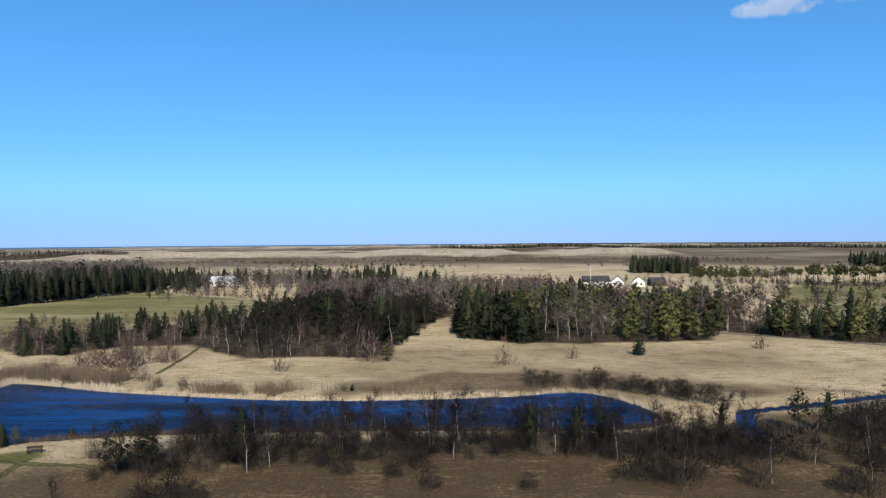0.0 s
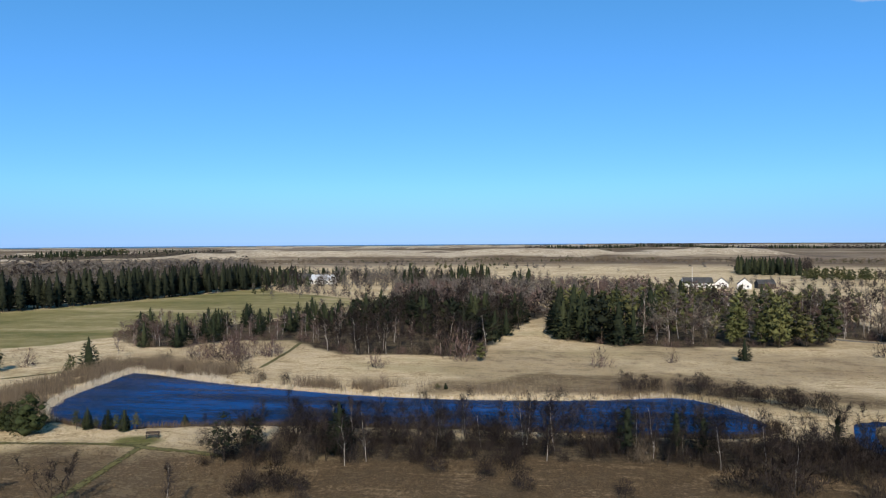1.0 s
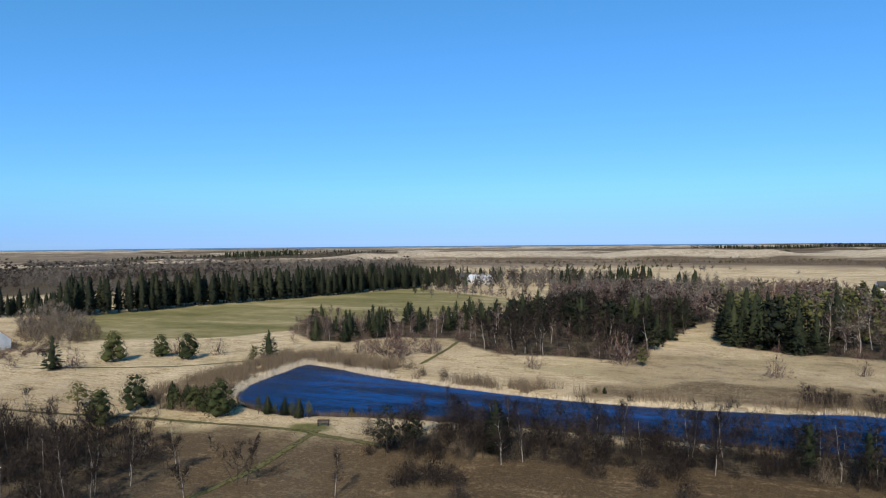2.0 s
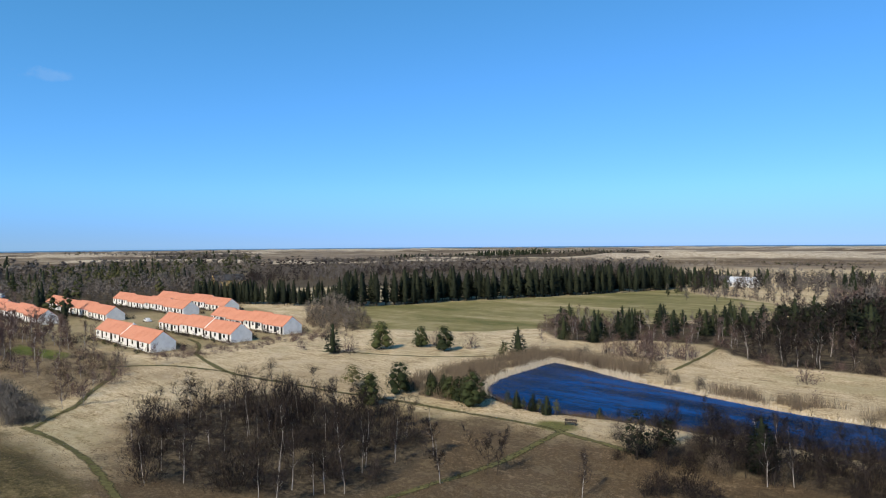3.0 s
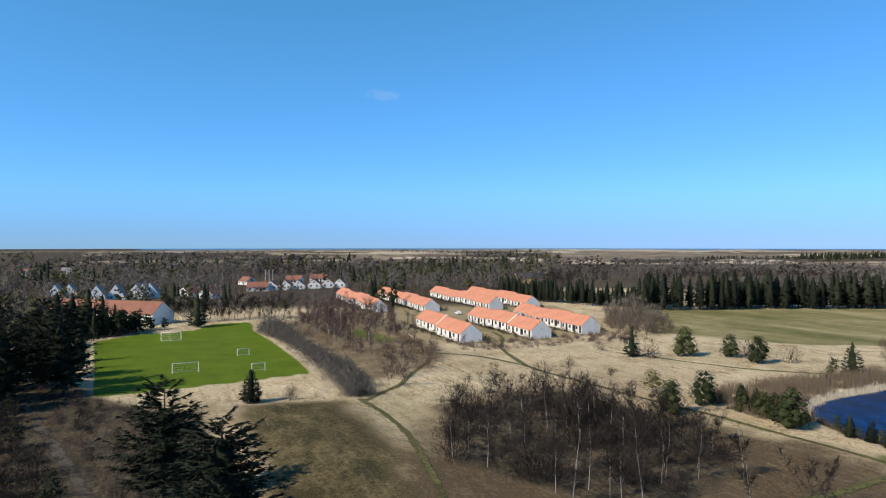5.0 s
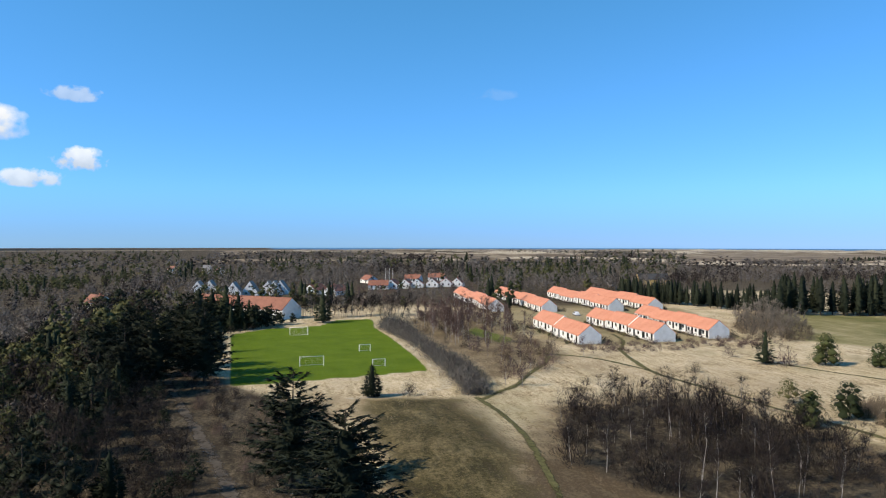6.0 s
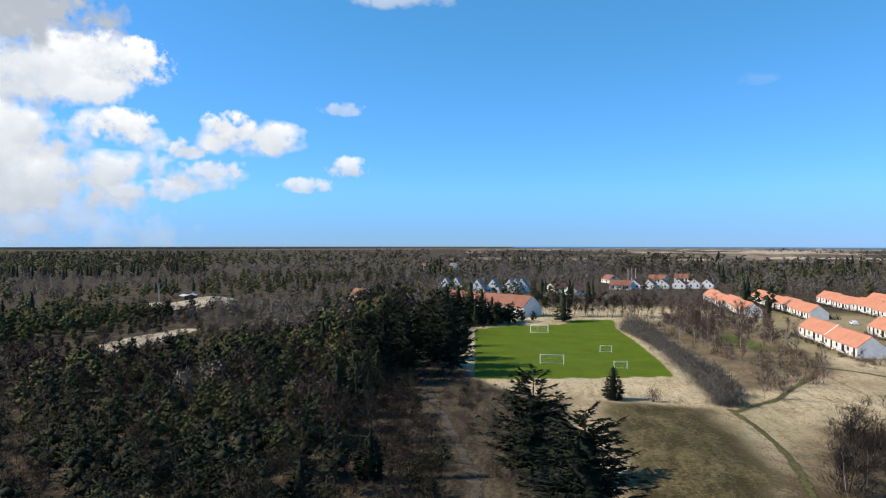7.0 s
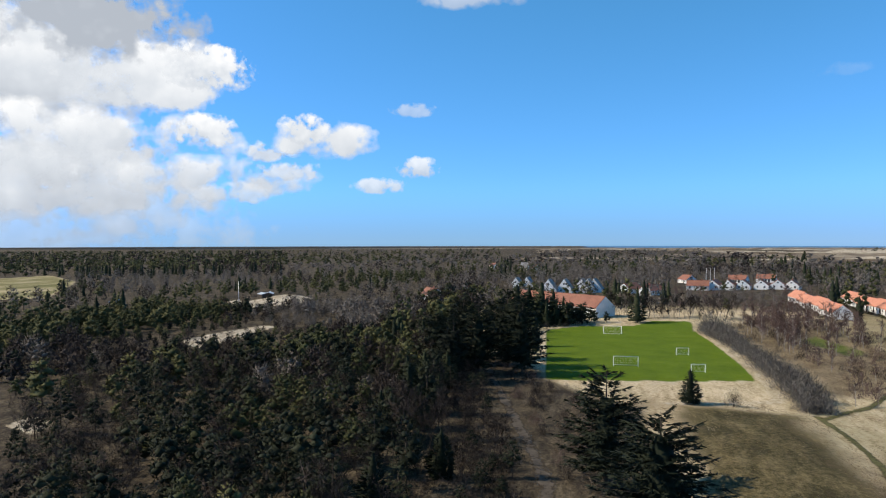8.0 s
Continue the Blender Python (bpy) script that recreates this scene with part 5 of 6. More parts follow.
# ---- single trees and shrubs ----
for key, x, y, h in (("round_pine", -85, 76, 5.8), ("round_pine", -87, 85, 6.2), ("round_pine", -71, 86, 6.2), ("green_shrub", -99, 84, 4.3), ("spruce", -132, 106, 7.8), ("red_shrub", -128, 108, 5.5),
                     ("round_pine", -127.5, 118, 7.6), ("round_pine", -122, 127, 5.9), ("red_shrub", -119, 130, 5.4), ("round_pine", -113, 126, 6.8), ("red_shrub", -110, 133, 4.8), ("spruce", -94, 131, 7.4),
                     ("red_birch", -98, 147, 6.0), ("spruce", -100, 161, 7.0), ("spruce", -91, 161, 6.4), ("spruce", -106, 191, 6.0), ("spruce", -96, 194, 7.0), ("pine", -96, 128, 4.2),
                     ("spruce", -25, 83, 6.8), ("dark_pine", -38, 78, 6.6), ("dark_pine", -35, 79.5, 5.8), ("spruce", -52, 94, 2.6), ("airy_spruce", 11, 86, 7.8), ("airy_spruce", 17, 86.5, 7.2),
                     ("airy_spruce", 20, 86, 6.8), ("spruce", 45, 156, 5.4), ("dark_pine", 49, 93, 6.4), ("airy_spruce", 53, 93, 7.2), ("airy_spruce", 67, 101, 7.4), ("airy_spruce", 37, 90, 6.2),
                     ("red_shrub", 13, 146, 5.0), ("shrub", 77, 164, 4.6), ("red_shrub", 29, 152, 3.4), ("red_shrub", -34, 140, 4.9), ("alder", -49, 62, 6.0), ("alder", -48.2, 62.6, 5.6), ("red_shrub", -17, 151, 8.6), ("pine", -12.5, 150, 4.6),
                     ("spruce", -118, 15, 6.0), ("shrub", -117, 21.5, 3.3), ("red_birch", -122, 41, 5.6), ("red_birch", -121, 44, 4.6), ("red_birch", -150, 70, 5.0),
                     ("shrub", 25, 74, 4.4), ("birch", 36, 74, 5.8), ("shrub", 34, 73, 4.2), ("shrub", -24, 66, 3.0), ("shrub", -32, 68, 2.6), ("shrub", 44, 70, 4.5),
                     ("shrub", 28, 113, 3.8), ("shrub", 25, 121, 3.4), ("shrub", 33, 118, 3.2), ("green_shrub", -18, 121, 1.2), ("spruce", -16.5, 121, 1.3), ("shrub", -150, 118, 3.6),
                     ("red_shrub", -142, 104, 3.4), ("shrub", -126, 84, 3.0), ("big_spruce", -76, 1, 14.3), ("big_spruce", -63, 5.5, 12.9), ("big_spruce", -138, -15, 17.0),
                     ("big_spruce", -146, -19, 18.3), ("big_spruce", -135, -23.5, 15.5), ("big_spruce", -127, -27, 14.0), ("big_spruce", -156, -22, 17.0), ("big_spruce", -147, -29, 16.0), ("big_spruce", -138, -33, 14.0), ("big_spruce", -160, -33, 15.0), ("birch", -37, 63, 5.0), ("shrub", -31, 68.5, 3.4), ("shrub", -28, 69.5, 3.0), ("birch", -51, 56, 5.4), ("birch", 27, 76, 5.2), ("birch", 47, 74, 6.0), ("birch", 44, 80, 5.4), ("shrub", -44, 84, 2.6), ("shrub", -3, 79, 3.6)):
    plant(key, x, y, h, wide=1.1 if key in ("dark_pine", "pine", "spruce") and h < 9 else 1.12 if key == "round_pine" else 1.32 if x == -63 else 1.08 if x == -76 else 1.0)
for i in range(8):
    plant("round_pine" if i % 3 else "spruce", -83 + i * 1.5 + rng.uniform(-0.5, 0.5), 88.5 + rng.uniform(-1, 1.4) - i * 0.2, rng.uniform(3.0, 4.6))
for i in range(7):
    plant("spruce" if i % 2 else "pine", -66 + i * 1.5, 89.2 + rng.uniform(-0.4, 0.6), rng.uniform(1.8, 3.4), group="young conifers on the bank")

# low hedges before the fronts of the terraces
def front_hedges():
    rows = {"far_pine": [], "far_dark": [], "far_grey": []}
    for x0, y0, run, count in ROWS:
        for s in np.arange(1.0, run - 1.0, 1.9):
            if rng.random() < 0.8:
                c = Vector((x0, y0, 0)) + u * s - v_in * rng.uniform(1.8, 3.4)
                rows[("far_pine", "far_dark", "far_grey")[rng.integers(3)]].append((c.x, c.y))
    for key, places in rows.items():
        stand("garden_hedge", key, places, rng.uniform(0.8, 1.7, len(places)), "low clipped and leafless hedges before the terraced houses", wide=2.2)


front_hedges()
# the birch wood on the heath
for x, y in scatter(WOOD_BIRCH, 3.45):
    plant(("birch", "birch", "alder", "alder", "shrub")[rng.integers(5)], x, y, rng.uniform(4.2, 6.8) if rng.random() < 0.8 else 3.5, group="birch wood on the heath")
# the belt of trees between the heath and the lake
for x, y in scatter(WOOD_LAKE, 2.35, lambda gx, gy: free(gx, gy) & (rng.random(len(gx)) < 0.85)):
    key = ("birch", "alder", "alder", "shrub", "alder")[rng.integers(5)]
    plant(key, x, y, rng.uniform(4.4, 7.2) if key != "shrub" else rng.uniform(2, 4), group="trees along the lake")
for x, y in scatter(WOOD_LAKE, 3.0, free):
    plant("shrub" if rng.random() < 0.8 else "grey_shrub", x, y, rng.uniform(1.8, 3.8), group="undergrowth along the lake")
for x, y, h in ((24.6, 74, 4.6), (21.5, 75, 4.0), (28.5, 75, 3.8), (-6, 76, 2.6), (-1.5, 73, 2.6), (-28.7, 70.5, 3.2), (-31, 69, 2.8), (-26, 70, 2.6), (-11.7, 77.5, 2.6), (9, 72, 2.2), (50, 71, 3.6), (60, 84, 4.4), (56, 78, 4.4), (43, 71, 3.2), (40.3, 82.5, 5.0), (37.5, 84, 4.4), (43.8, 82, 4.6)):
    plant("dense_bush", x, y, h, wide=1.15, group="dark bushes on the heath")
for x, y in scatter([(48, 88), (54, 95), (66, 103), (80, 104), (95, 90), (60, 74), (49, 77)], 3.0, free):
    plant(("shrub", "alder", "shrub", "birch")[rng.integers(4)], x, y, rng.uniform(3.0, 5.6), group="trees along the stream")
for x, y in scatter([(28, 92), (37, 93), (38, 87), (30, 86)], 2.8, free):
    plant("shrub", x, y, rng.uniform(2.0, 3.6), wide=1.2, group="trees along the stream")
# dark bushes where the lake narrows into the stream
for x, y in scatter([(12, 122), (27, 122), (35, 115), (40, 110), (45, 109), (40, 118), (30, 126), (14, 126)], 2.5, free):
    plant("dense_bush", x, y, rng.uniform(2.2, 3.8), wide=1.15, group="dark bushes at the end of the lake")
# low scrub before the terraces
gx, gy = rng.uniform(-168, -153, 150), rng.uniform(74, 130, 150)
ok = inside_by(gx, gy, HOUSE_AREAS[0]) < -1
for area in HOUSE_AREAS[1:3]:
    ok &= inside_by(gx, gy, area) < -1
front = list(zip(gx[ok], gy[ok]))
stand("garden_scrub", "red_shrub", front, rng.uniform(0.7, 1.9, len(front)), "low reddish scrub round the ends of the terraces", wide=1.3)
for x, y in scatter([(-88, 132), (-72, 129), (-50, 123), (-28, 119), (-28, 124), (-50, 128), (-68, 145), (-78, 150), (-90, 142)], 3.8, free):
    plant(("red_shrub", "grey_shrub", "shrub")[rng.integers(3)], x, y, rng.uniform(1.6, 3.2), group="shrubs on the lake bank")
for x, y in scatter([(-88, 100), (-86, 128), (-94, 128), (-92, 108)], 3, free):
    plant("grey_shrub", x, y, rng.uniform(1.4, 2.6), group="shrubs on the lake bank")
for x, y in scatter([(-82, 150), (-64, 140), (-60, 155), (-76, 162)], 3.4, free):
    plant("red_birch" if rng.random() < 0.5 else "red_shrub", x, y, rng.uniform(3.5, 5.8), group="shrubs on the lake bank")
# the hedge along the pitch
HEDGE = smooth([(-115, 33.5), (-128, 34.8), (-150, 35.3), (-184, 34.8), (-205, 33.5), (-216, 33)])
HEDGE_BUSHES = []
for i in range(0, 132):
    k = (i // 3) / 43 * (len(HEDGE) - 1)
    p, q = HEDGE[int(k)], HEDGE[min(int(k) + 1, len(HEDGE) - 1)]
    x, y = p[0] + (q[0] - p[0]) * (k % 1), p[1] + (q[1] - p[1]) * (k % 1) + (i % 3 - 1) * 1.5
    HEDGE_BUSHES.append((x + rng.uniform(-0.9, 0.9), y + rng.uniform(-0.6, 0.6)))
stand("hedge", "hedge_bush", HEDGE_BUSHES[18:], rng.uniform(3.0, 4.4, 114), "long grey leafless hedge along the pitch", wide=1.15)
stand("hedge", "hedge_bush", HEDGE_BUSHES[:18], rng.uniform(2.2, 3.2, 18), "leafless grey end of the hedge by the path", wide=1.1)
for x, y, h in ((-198, 33.5, 6.4), (-204, 34, 7.4), (-209, 32.5, 6.8), (-214, 32, 6.0), (-201, 36, 6.6)):
    plant("hedge_bush", x, y, h, wide=1.1, group="tall bushes at the end of the hedge", label="tall rounded leafless bush at the hedge's end")
# scrub between the hedge and the houses
for x, y in scatter([(-128, 46), (-150, 42), (-222, 42), (-260, 60), (-250, 78), (-216, 72), (-170, 70), (-150, 66), (-136, 56)], 4.7,
                    lambda gx, gy: free(gx, gy) & (inside_by(gx, gy, LAWN) < -1)):
    key = ("red_birch", "red_shrub", "red_birch", "grey_shrub", "shrub")[rng.integers(5)]
    plant(key, x, y, rng.uniform(6.0, 9.5) if key == "red_birch" and x < -170 else rng.uniform(2.4, 4.6), group="scrub by the houses")
for x, y in scatter([(-172, 44), (-222, 43), (-262, 60), (-250, 76), (-218, 71), (-188, 68), (-176, 58)], 5.0,
                    lambda gx, gy: free(gx, gy) & (inside_by(gx, gy, LAWN) < -1)):
    plant("red_birch", x, y, rng.uniform(5.5, 9.0) if x > -212 else rng.uniform(3.5, 5.5), wide=0.9, group="scrub by the houses")
# shrubs and gardens round the terraces
GARDEN = []
for x0, y0, run, count in ROWS:
    for s in range(int(run / 1.3)):
        for off in (-1.7, 9.2):
            c = Vector((x0, y0, 0)) + u * (s * 1.3 + rng.uniform(0, 1.2)) + v_in * (off + rng.uniform(-0.8, 0.8))
            if rng.random() < 0.75 and inside_by(np.array([c.x]), np.array([c.y]), HOUSE_AREAS[0])[0] < -0.5:
                GARDEN.append((c.x, c.y))
for key, sel in (("garden", GARDEN[0::2]), ("garden", GARDEN[1::2])):
    stand("garden_shrubs", key, sel, rng.uniform(0.9, 2.2, len(sel)), "low leafless shrubs in the gardens of the terraces")
for x, y in scatter([(-165, 128), (-160, 140), (-180, 158), (-212, 176), (-222, 170), (-190, 142)], 5.0, free):
    plant("willow", x, y, rng.uniform(5.5, 9.0), group="pale bare trees by the meadow")

under = scatter([(-163, 126), (-158, 142), (-182, 162), (-216, 178), (-224, 168), (-188, 140)], 3.0, free)
stand("meadow_scrub", "grey_shrub", under, rng.uniform(1.4, 3.4, len(under)), "tan leafless scrub under the pale bare trees", wide=1.2)
# trees round the pitch
for i in range(11):
    x, y = -214 - i * 1.7 + rng.uniform(-2, 1), -31 + i * 2.4 + rng.uniform(-1, 1)
    plant(("dark_pine", "spruce", "dark_pine")[i % 3], x, y, rng.uniform(7.5, 11) if i < 7 else rng.uniform(3.5, 5), wide=1.2, group="conifers behind the pitch")
for x, y, h in ((-224, -3.5, 4.5), (-223, -7, 6.5), (-221, -9.5, 8), (-222, -13, 9), (-219, -16, 8.5), (-226, -11, 9.5), (-228, -6.5, 5.5)):
    plant("spruce" if h > 8.2 else "dark_pine", x, y, h, wide=1.1, group="conifers behind the pitch")
for x, y, h in ((-230, -1, 4.6), (-231, -5, 5.6), (-233, -9, 6.5), (-230, -14, 7), (-227, -17.5, 8), (-232, 3, 4.0), (-235, -2, 5.2), (-229, -21, 9), (-226, -24, 10)):
    plant("dark_pine", x, y, h, wide=1.35, group="conifers behind the pitch")
plant("spruce", -234, 13, 12.5, wide=1.1, group="conifers behind the pitch")
for b, d, h in ((96.6, 222, 14.0), (95.6, 226, 13.0), (94.6, 224, 14.5), (93.6, 229, 11.5), (92.3, 226, 8.0), (91.3, 230, 7.5)):
    x, y = polar(b, d)
    plant("dark_pine" if h < 10 else "spruce", x, y, h, wide=1.35, group="conifers behind the pitch")
for i in range(13):
    plant("shrub" if i % 2 else "dark_pine", -207 - i * 1.5, -19 + i * 1.2 + rng.uniform(-0.8, 0.8), rng.uniform(1.6, 3.2), group="bushes behind the pitch")
for i in range(34):
    plant(("alder", "alder", "willow", "birch")[i % 4], -247 - rng.uniform(0, 12), 7 + i * 1.15, rng.uniform(7, 9.5), wide=1.1, group="leafless trees behind the pitch")
# shrubs and trees beside the track
for x, y in scatter([(-66, 0), (-112, -15), (-150, -28), (-142, -14), (-124, -4), (-100, 5), (-84, 0)], 3.9, free):
    plant(("shrub", "shrub", "red_shrub", "grey_shrub")[rng.integers(4)], x, y, rng.uniform(1.2, 3.4), group="shrubs beside the track")
for x, y in scatter([(-50, -15), (-78, -17.5), (-92, -20), (-114, -25), (-145, -33), (-190, -43), (-190, -52), (-143, -42), (-112, -34), (-78, -27), (-50, -24)], 3.4, free):
    key = ("dark_pine", "shrub", "alder", "spruce", "shrub", "alder")[rng.integers(6)]
    plant(key, x, y, rng.uniform(1.6, 3.6) if key == "shrub" else rng.uniform(5, 9), wide=1.1, group="trees beside the track")
strip = scatter([(-46, -5), (-72, -8.5), (-88, -11.5), (-105, -16.5), (-128, -22), (-150, -28), (-145, -33), (-114, -25), (-92, -20), (-78, -17.5), (-50, -15)], 2.3, free)
stand("track_scrub", "shrub", strip[0::3] + strip[1::3], rng.uniform(1.4, 3.0, len(strip[0::3]) + len(strip[1::3])), "dark leafless scrub along the sandy track", wide=1.25)
for x, y in strip[2::3]:
    plant(("alder", "dark_pine", "alder")[rng.integers(3)], x, y, rng.uniform(3, 5.5), wide=1.2, group="trees beside the track")
# the wood north of the lake
deep_wood = {}
for x, y in scatter(WOOD_NORTH, 4.7, free):
    edge = inside_by(np.array([x]), np.array([y]), WOOD_NORTH)[0]
    dark = vnoise([x], [y], 26, 4)[0]
    if x < -55:
        key = ("spruce", "red_birch", "red_birch", "red_shrub", "red_birch")[rng.integers(5)] if dark < 0.5 else ("spruce", "spruce", "red_shrub", "red_birch")[rng.integers(4)]
    else:
        key = ("spruce", "dark_pine", "alder", "birch")[rng.integers(4)] if dark > 0.5 else ("alder", "red_birch", "birch", "birch", "alder")[rng.integers(5)]
    h = {"spruce": (6, 10), "dark_pine": (6, 9.5), "alder": (7, 9.5), "birch": (7, 10), "red_birch": (5, 8.5), "shrub": (4, 6), "red_shrub": (3.5, 5.5)}[key]
    h = rng.uniform(*h) * (0.82 if x < -55 else 1.0 if y < 190 else 1.18)
    if y > 245 and rng.random() < 0.35:
        continue
    if edge < 7 and y < 200:
        plant(key, x, y, h, wide=1.15, group="mixed wood north of the lake")
    else:
        key = {"spruce": "spruce", "dark_pine": "dark_pine", "alder": "wood_dark", "birch": "wood_dark", "red_birch": "wood_red", "shrub": "wood_dark", "red_shrub": "wood_red"}[key] if y < 232 else rng.choice(["far_dark", "far_grey", "far_grey", "far_red"])
        deep_wood.setdefault(key, []).append((x, y, h))
# low growth along the wood's edge
EDGE_SCRUB = [p for p in scatter(WOOD_NORTH, 3.5) + scatter(WOOD_EAST, 3.5) if p[1] < 205 and min(abs(inside_by(np.array([p[0]]), np.array([p[1]]), w)[0]) for w in (WOOD_NORTH, WOOD_EAST)) < 7]
for key, sel, text in (("shrub", EDGE_SCRUB[0::3], "dark"), ("red_shrub", EDGE_SCRUB[1::3], "reddish"), ("grey_shrub", EDGE_SCRUB[2::3], "tan")):
    stand("edge_scrub", key, sel, rng.uniform(1.2, 3.2, len(sel)), "low " + text + " scrub along the edge of the wood", wide=1.2)
# the wood to its east
for x, y in scatter(WOOD_EAST, 4.9, free):
    edge = inside_by(np.array([x]), np.array([y]), WOOD_EAST)[0]
    dark = vnoise([x], [y], 30, 14)[0]
    key = ("bright_pine", "spruce", "pine", "bright_pine", "bright_pine")[rng.integers(5)] if dark > 0.54 else ("red_birch", "birch", "willow", "red_birch", "bright_pine", "willow")[rng.integers(6)]
    if 2 < x < 25 and y < 208:
        key = ("spruce", "spruce", "pine", "dark_pine")[rng.integers(4)]      # the dark clump at the wood's corner
    elif x > 92 and y < 200:
        key = ("bright_pine", "spruce")[rng.integers(2)]
    h = (rng.uniform(5.5, 11.5) if rng.random() < 0.75 else rng.uniform(11, 13.5)) * (1.0 if y < 225 else 0.8)
    if x < 25 and y < 208:
        h = rng.uniform(7.5, 14.5)
    if y > 245 and rng.random() < 0.35:
        continue
    if edge < 8 and y < 205:
        plant(key, x, y, h, wide=1.1, group="mixed wood east of the lake")
    else:
        wood = "wood_" if y < 250 else "far_"
        key = {"pine": wood + "pine", "dark_pine": "dark_pine", "bright_pine": wood + "bright", "spruce": "far_spruce", "birch": wood + "dark", "red_birch": wood + "red", "willow": wood + "grey"}[key]
        deep_wood.setdefault(key, []).append((x, y, h))
for key, sel in deep_wood.items():
    stand("wood", key, [p[:2] for p in sel], [p[2] for p in sel], "mixed wood of pines and leafless trees beyond the lake", wide=1.15)
# the shelter belt behind the meadow
BELT = [(-300, 160), (-222, 184), (-152, 380)]
behind = []
for k in range(320):
    s = rng.uniform(0, 284)
    t = s / 81.6 if s < 81.6 else 1 + (s - 81.6) / 208.0
    i = 0 if t < 1 else 1
    deep_in = rng.uniform(0, 1) ** 1.5 * 20
    x, y = (BELT[i][c] + (BELT[i + 1][c] - BELT[i][c]) * (t - i) for c in (0, 1))
    x, y = x - deep_in * 0.94, y + deep_in * 0.33
    h = rng.uniform(10.5, 16.8) * (0.72 if i == 0 else 1.0)
    if deep_in < 3 and len(behind) < 300:
        plant("belt", x, y, h, wide=1.2, group="shelter belt behind the meadow")
    else:
        behind.append((x, y, h))
stand("shelter_belt", "belt", [p[:2] for p in behind], [p[2] for p in behind], "dark wall of tall spruces behind the meadow", wide=1.2)

# ---- woods beyond, uncounted ----
def sector(b0, b1, r0, r1, spacing, keep=None):
    """Places between two bearings and two distances, thinning out with distance."""
    out = []
    r = r0
    while r < r1:
        s = spacing * max(1.0, r / 420)
        n = int(radians(b1 - b0) * r / s)
        for i in range(n):
            b, d = b0 + (b1 - b0) * (i + rng.uniform(0, 1)) / max(n, 1), r + rng.uniform(-0.5, 0.5) * s
            out.append(polar(b, d))
        r += s
    if keep is not None and out:
        xs, ys = np.array([p[0] for p in out]), np.array([p[1] for p in out])
        ok = keep(xs, ys)
        out = [p for p, k in zip(out, ok) if k]
    return out


def shared_out(name, places, mixes, label, lo, hi):
    places = list(places)
    if not places:
        return
    order = fbm(np.array([p[0] for p in places]), np.array([p[1] for p in places]), 80, 77) * 1.5 + rng.random(len(places)) * 0.2
    pick = np.argsort(np.argsort(order)) / len(places)
    at = 0
    for key, share in mixes:
        sel = [p for p, q in zip(places, pick) if at <= q < at + share]
        at += share
        near = [p for p in sel if math.hypot(*p) < 620]
        away = [p for p in sel if math.hypot(*p) >= 620]
        broad = 1.0 if "spruce" in key else 1.12
        stand(name, key, near, rng.uniform(lo, hi, len(near)), label, "", broad)
        stand(name, key.replace("far_", "tiny_"), away, rng.uniform(lo, hi, len(away)), label, "", broad * np.clip([math.hypot(*p) / 600 for p in away], 1.0, 1.7))


def near_south(gx, gy):
    return free(gx, gy) & (inside_by(gx, gy, WOOD_SOUTH) > 1)


# mostly the darkened pines and alders here, in place of cloud shade
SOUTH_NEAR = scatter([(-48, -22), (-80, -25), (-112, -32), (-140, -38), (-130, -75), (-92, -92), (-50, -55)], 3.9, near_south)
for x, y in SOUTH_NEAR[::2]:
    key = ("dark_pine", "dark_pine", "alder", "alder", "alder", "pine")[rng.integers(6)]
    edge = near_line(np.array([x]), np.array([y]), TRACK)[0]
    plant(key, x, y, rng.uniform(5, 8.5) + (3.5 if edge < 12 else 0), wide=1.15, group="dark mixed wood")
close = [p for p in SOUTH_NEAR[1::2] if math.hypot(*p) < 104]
shared_out("dark_wood", close, (("fine_shaded", 0.56), ("fine_pine", 0.10), ("alder", 0.34)), "dense dark wood of pines and leafless trees", 4.5, 8)
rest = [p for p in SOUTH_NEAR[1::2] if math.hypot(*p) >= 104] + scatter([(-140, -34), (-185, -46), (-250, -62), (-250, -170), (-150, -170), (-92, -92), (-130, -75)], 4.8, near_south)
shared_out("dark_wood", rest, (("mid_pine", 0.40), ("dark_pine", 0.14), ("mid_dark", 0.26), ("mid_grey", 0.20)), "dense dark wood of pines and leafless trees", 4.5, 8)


shared_out("track_wood", sector(95, 107, 165, 330, 6.0, lambda gx, gy: free(gx, gy, 3) & (near_line(gx, gy, TRACK) > 4)), (("far_spruce", 0.12), ("far_pine", 0.42), ("far_dark", 0.2), ("far_grey", 0.26)),
           "mixed wood behind the track", 6, 10)


behind = scatter([(-186, -35), (-215, -38), (-300, -50), (-300, -68), (-240, -62), (-186, -46)], 5.0, free)
shared_out("track_wood", behind, (("mid_pine", 0.3), ("dark_pine", 0.4), ("mid_dark", 0.3)), "mixed wood behind the track", 7, 11)


# tufts of scrub on the bare sand
for dune, _ in SANDS[:2]:
    tufts = [p for p in scatter(dune, 4.2) if rng.random() < 0.62]
    stand("dune_scrub", "grey_shrub", tufts, rng.uniform(1.2, 3.0, len(tufts)), "tufts of scrub on the bare sand", wide=1.3)


def far_south(gx, gy):
    b = np.degrees(np.arctan2(-gx, gy))
    return free(gx, gy, 4) & (inside_by(gx, gy, WOOD_SOUTH) > 1) & ~((gx > -250) & (gy > -170)) & ~((b > 116) & (np.hypot(gx, gy) > 560))


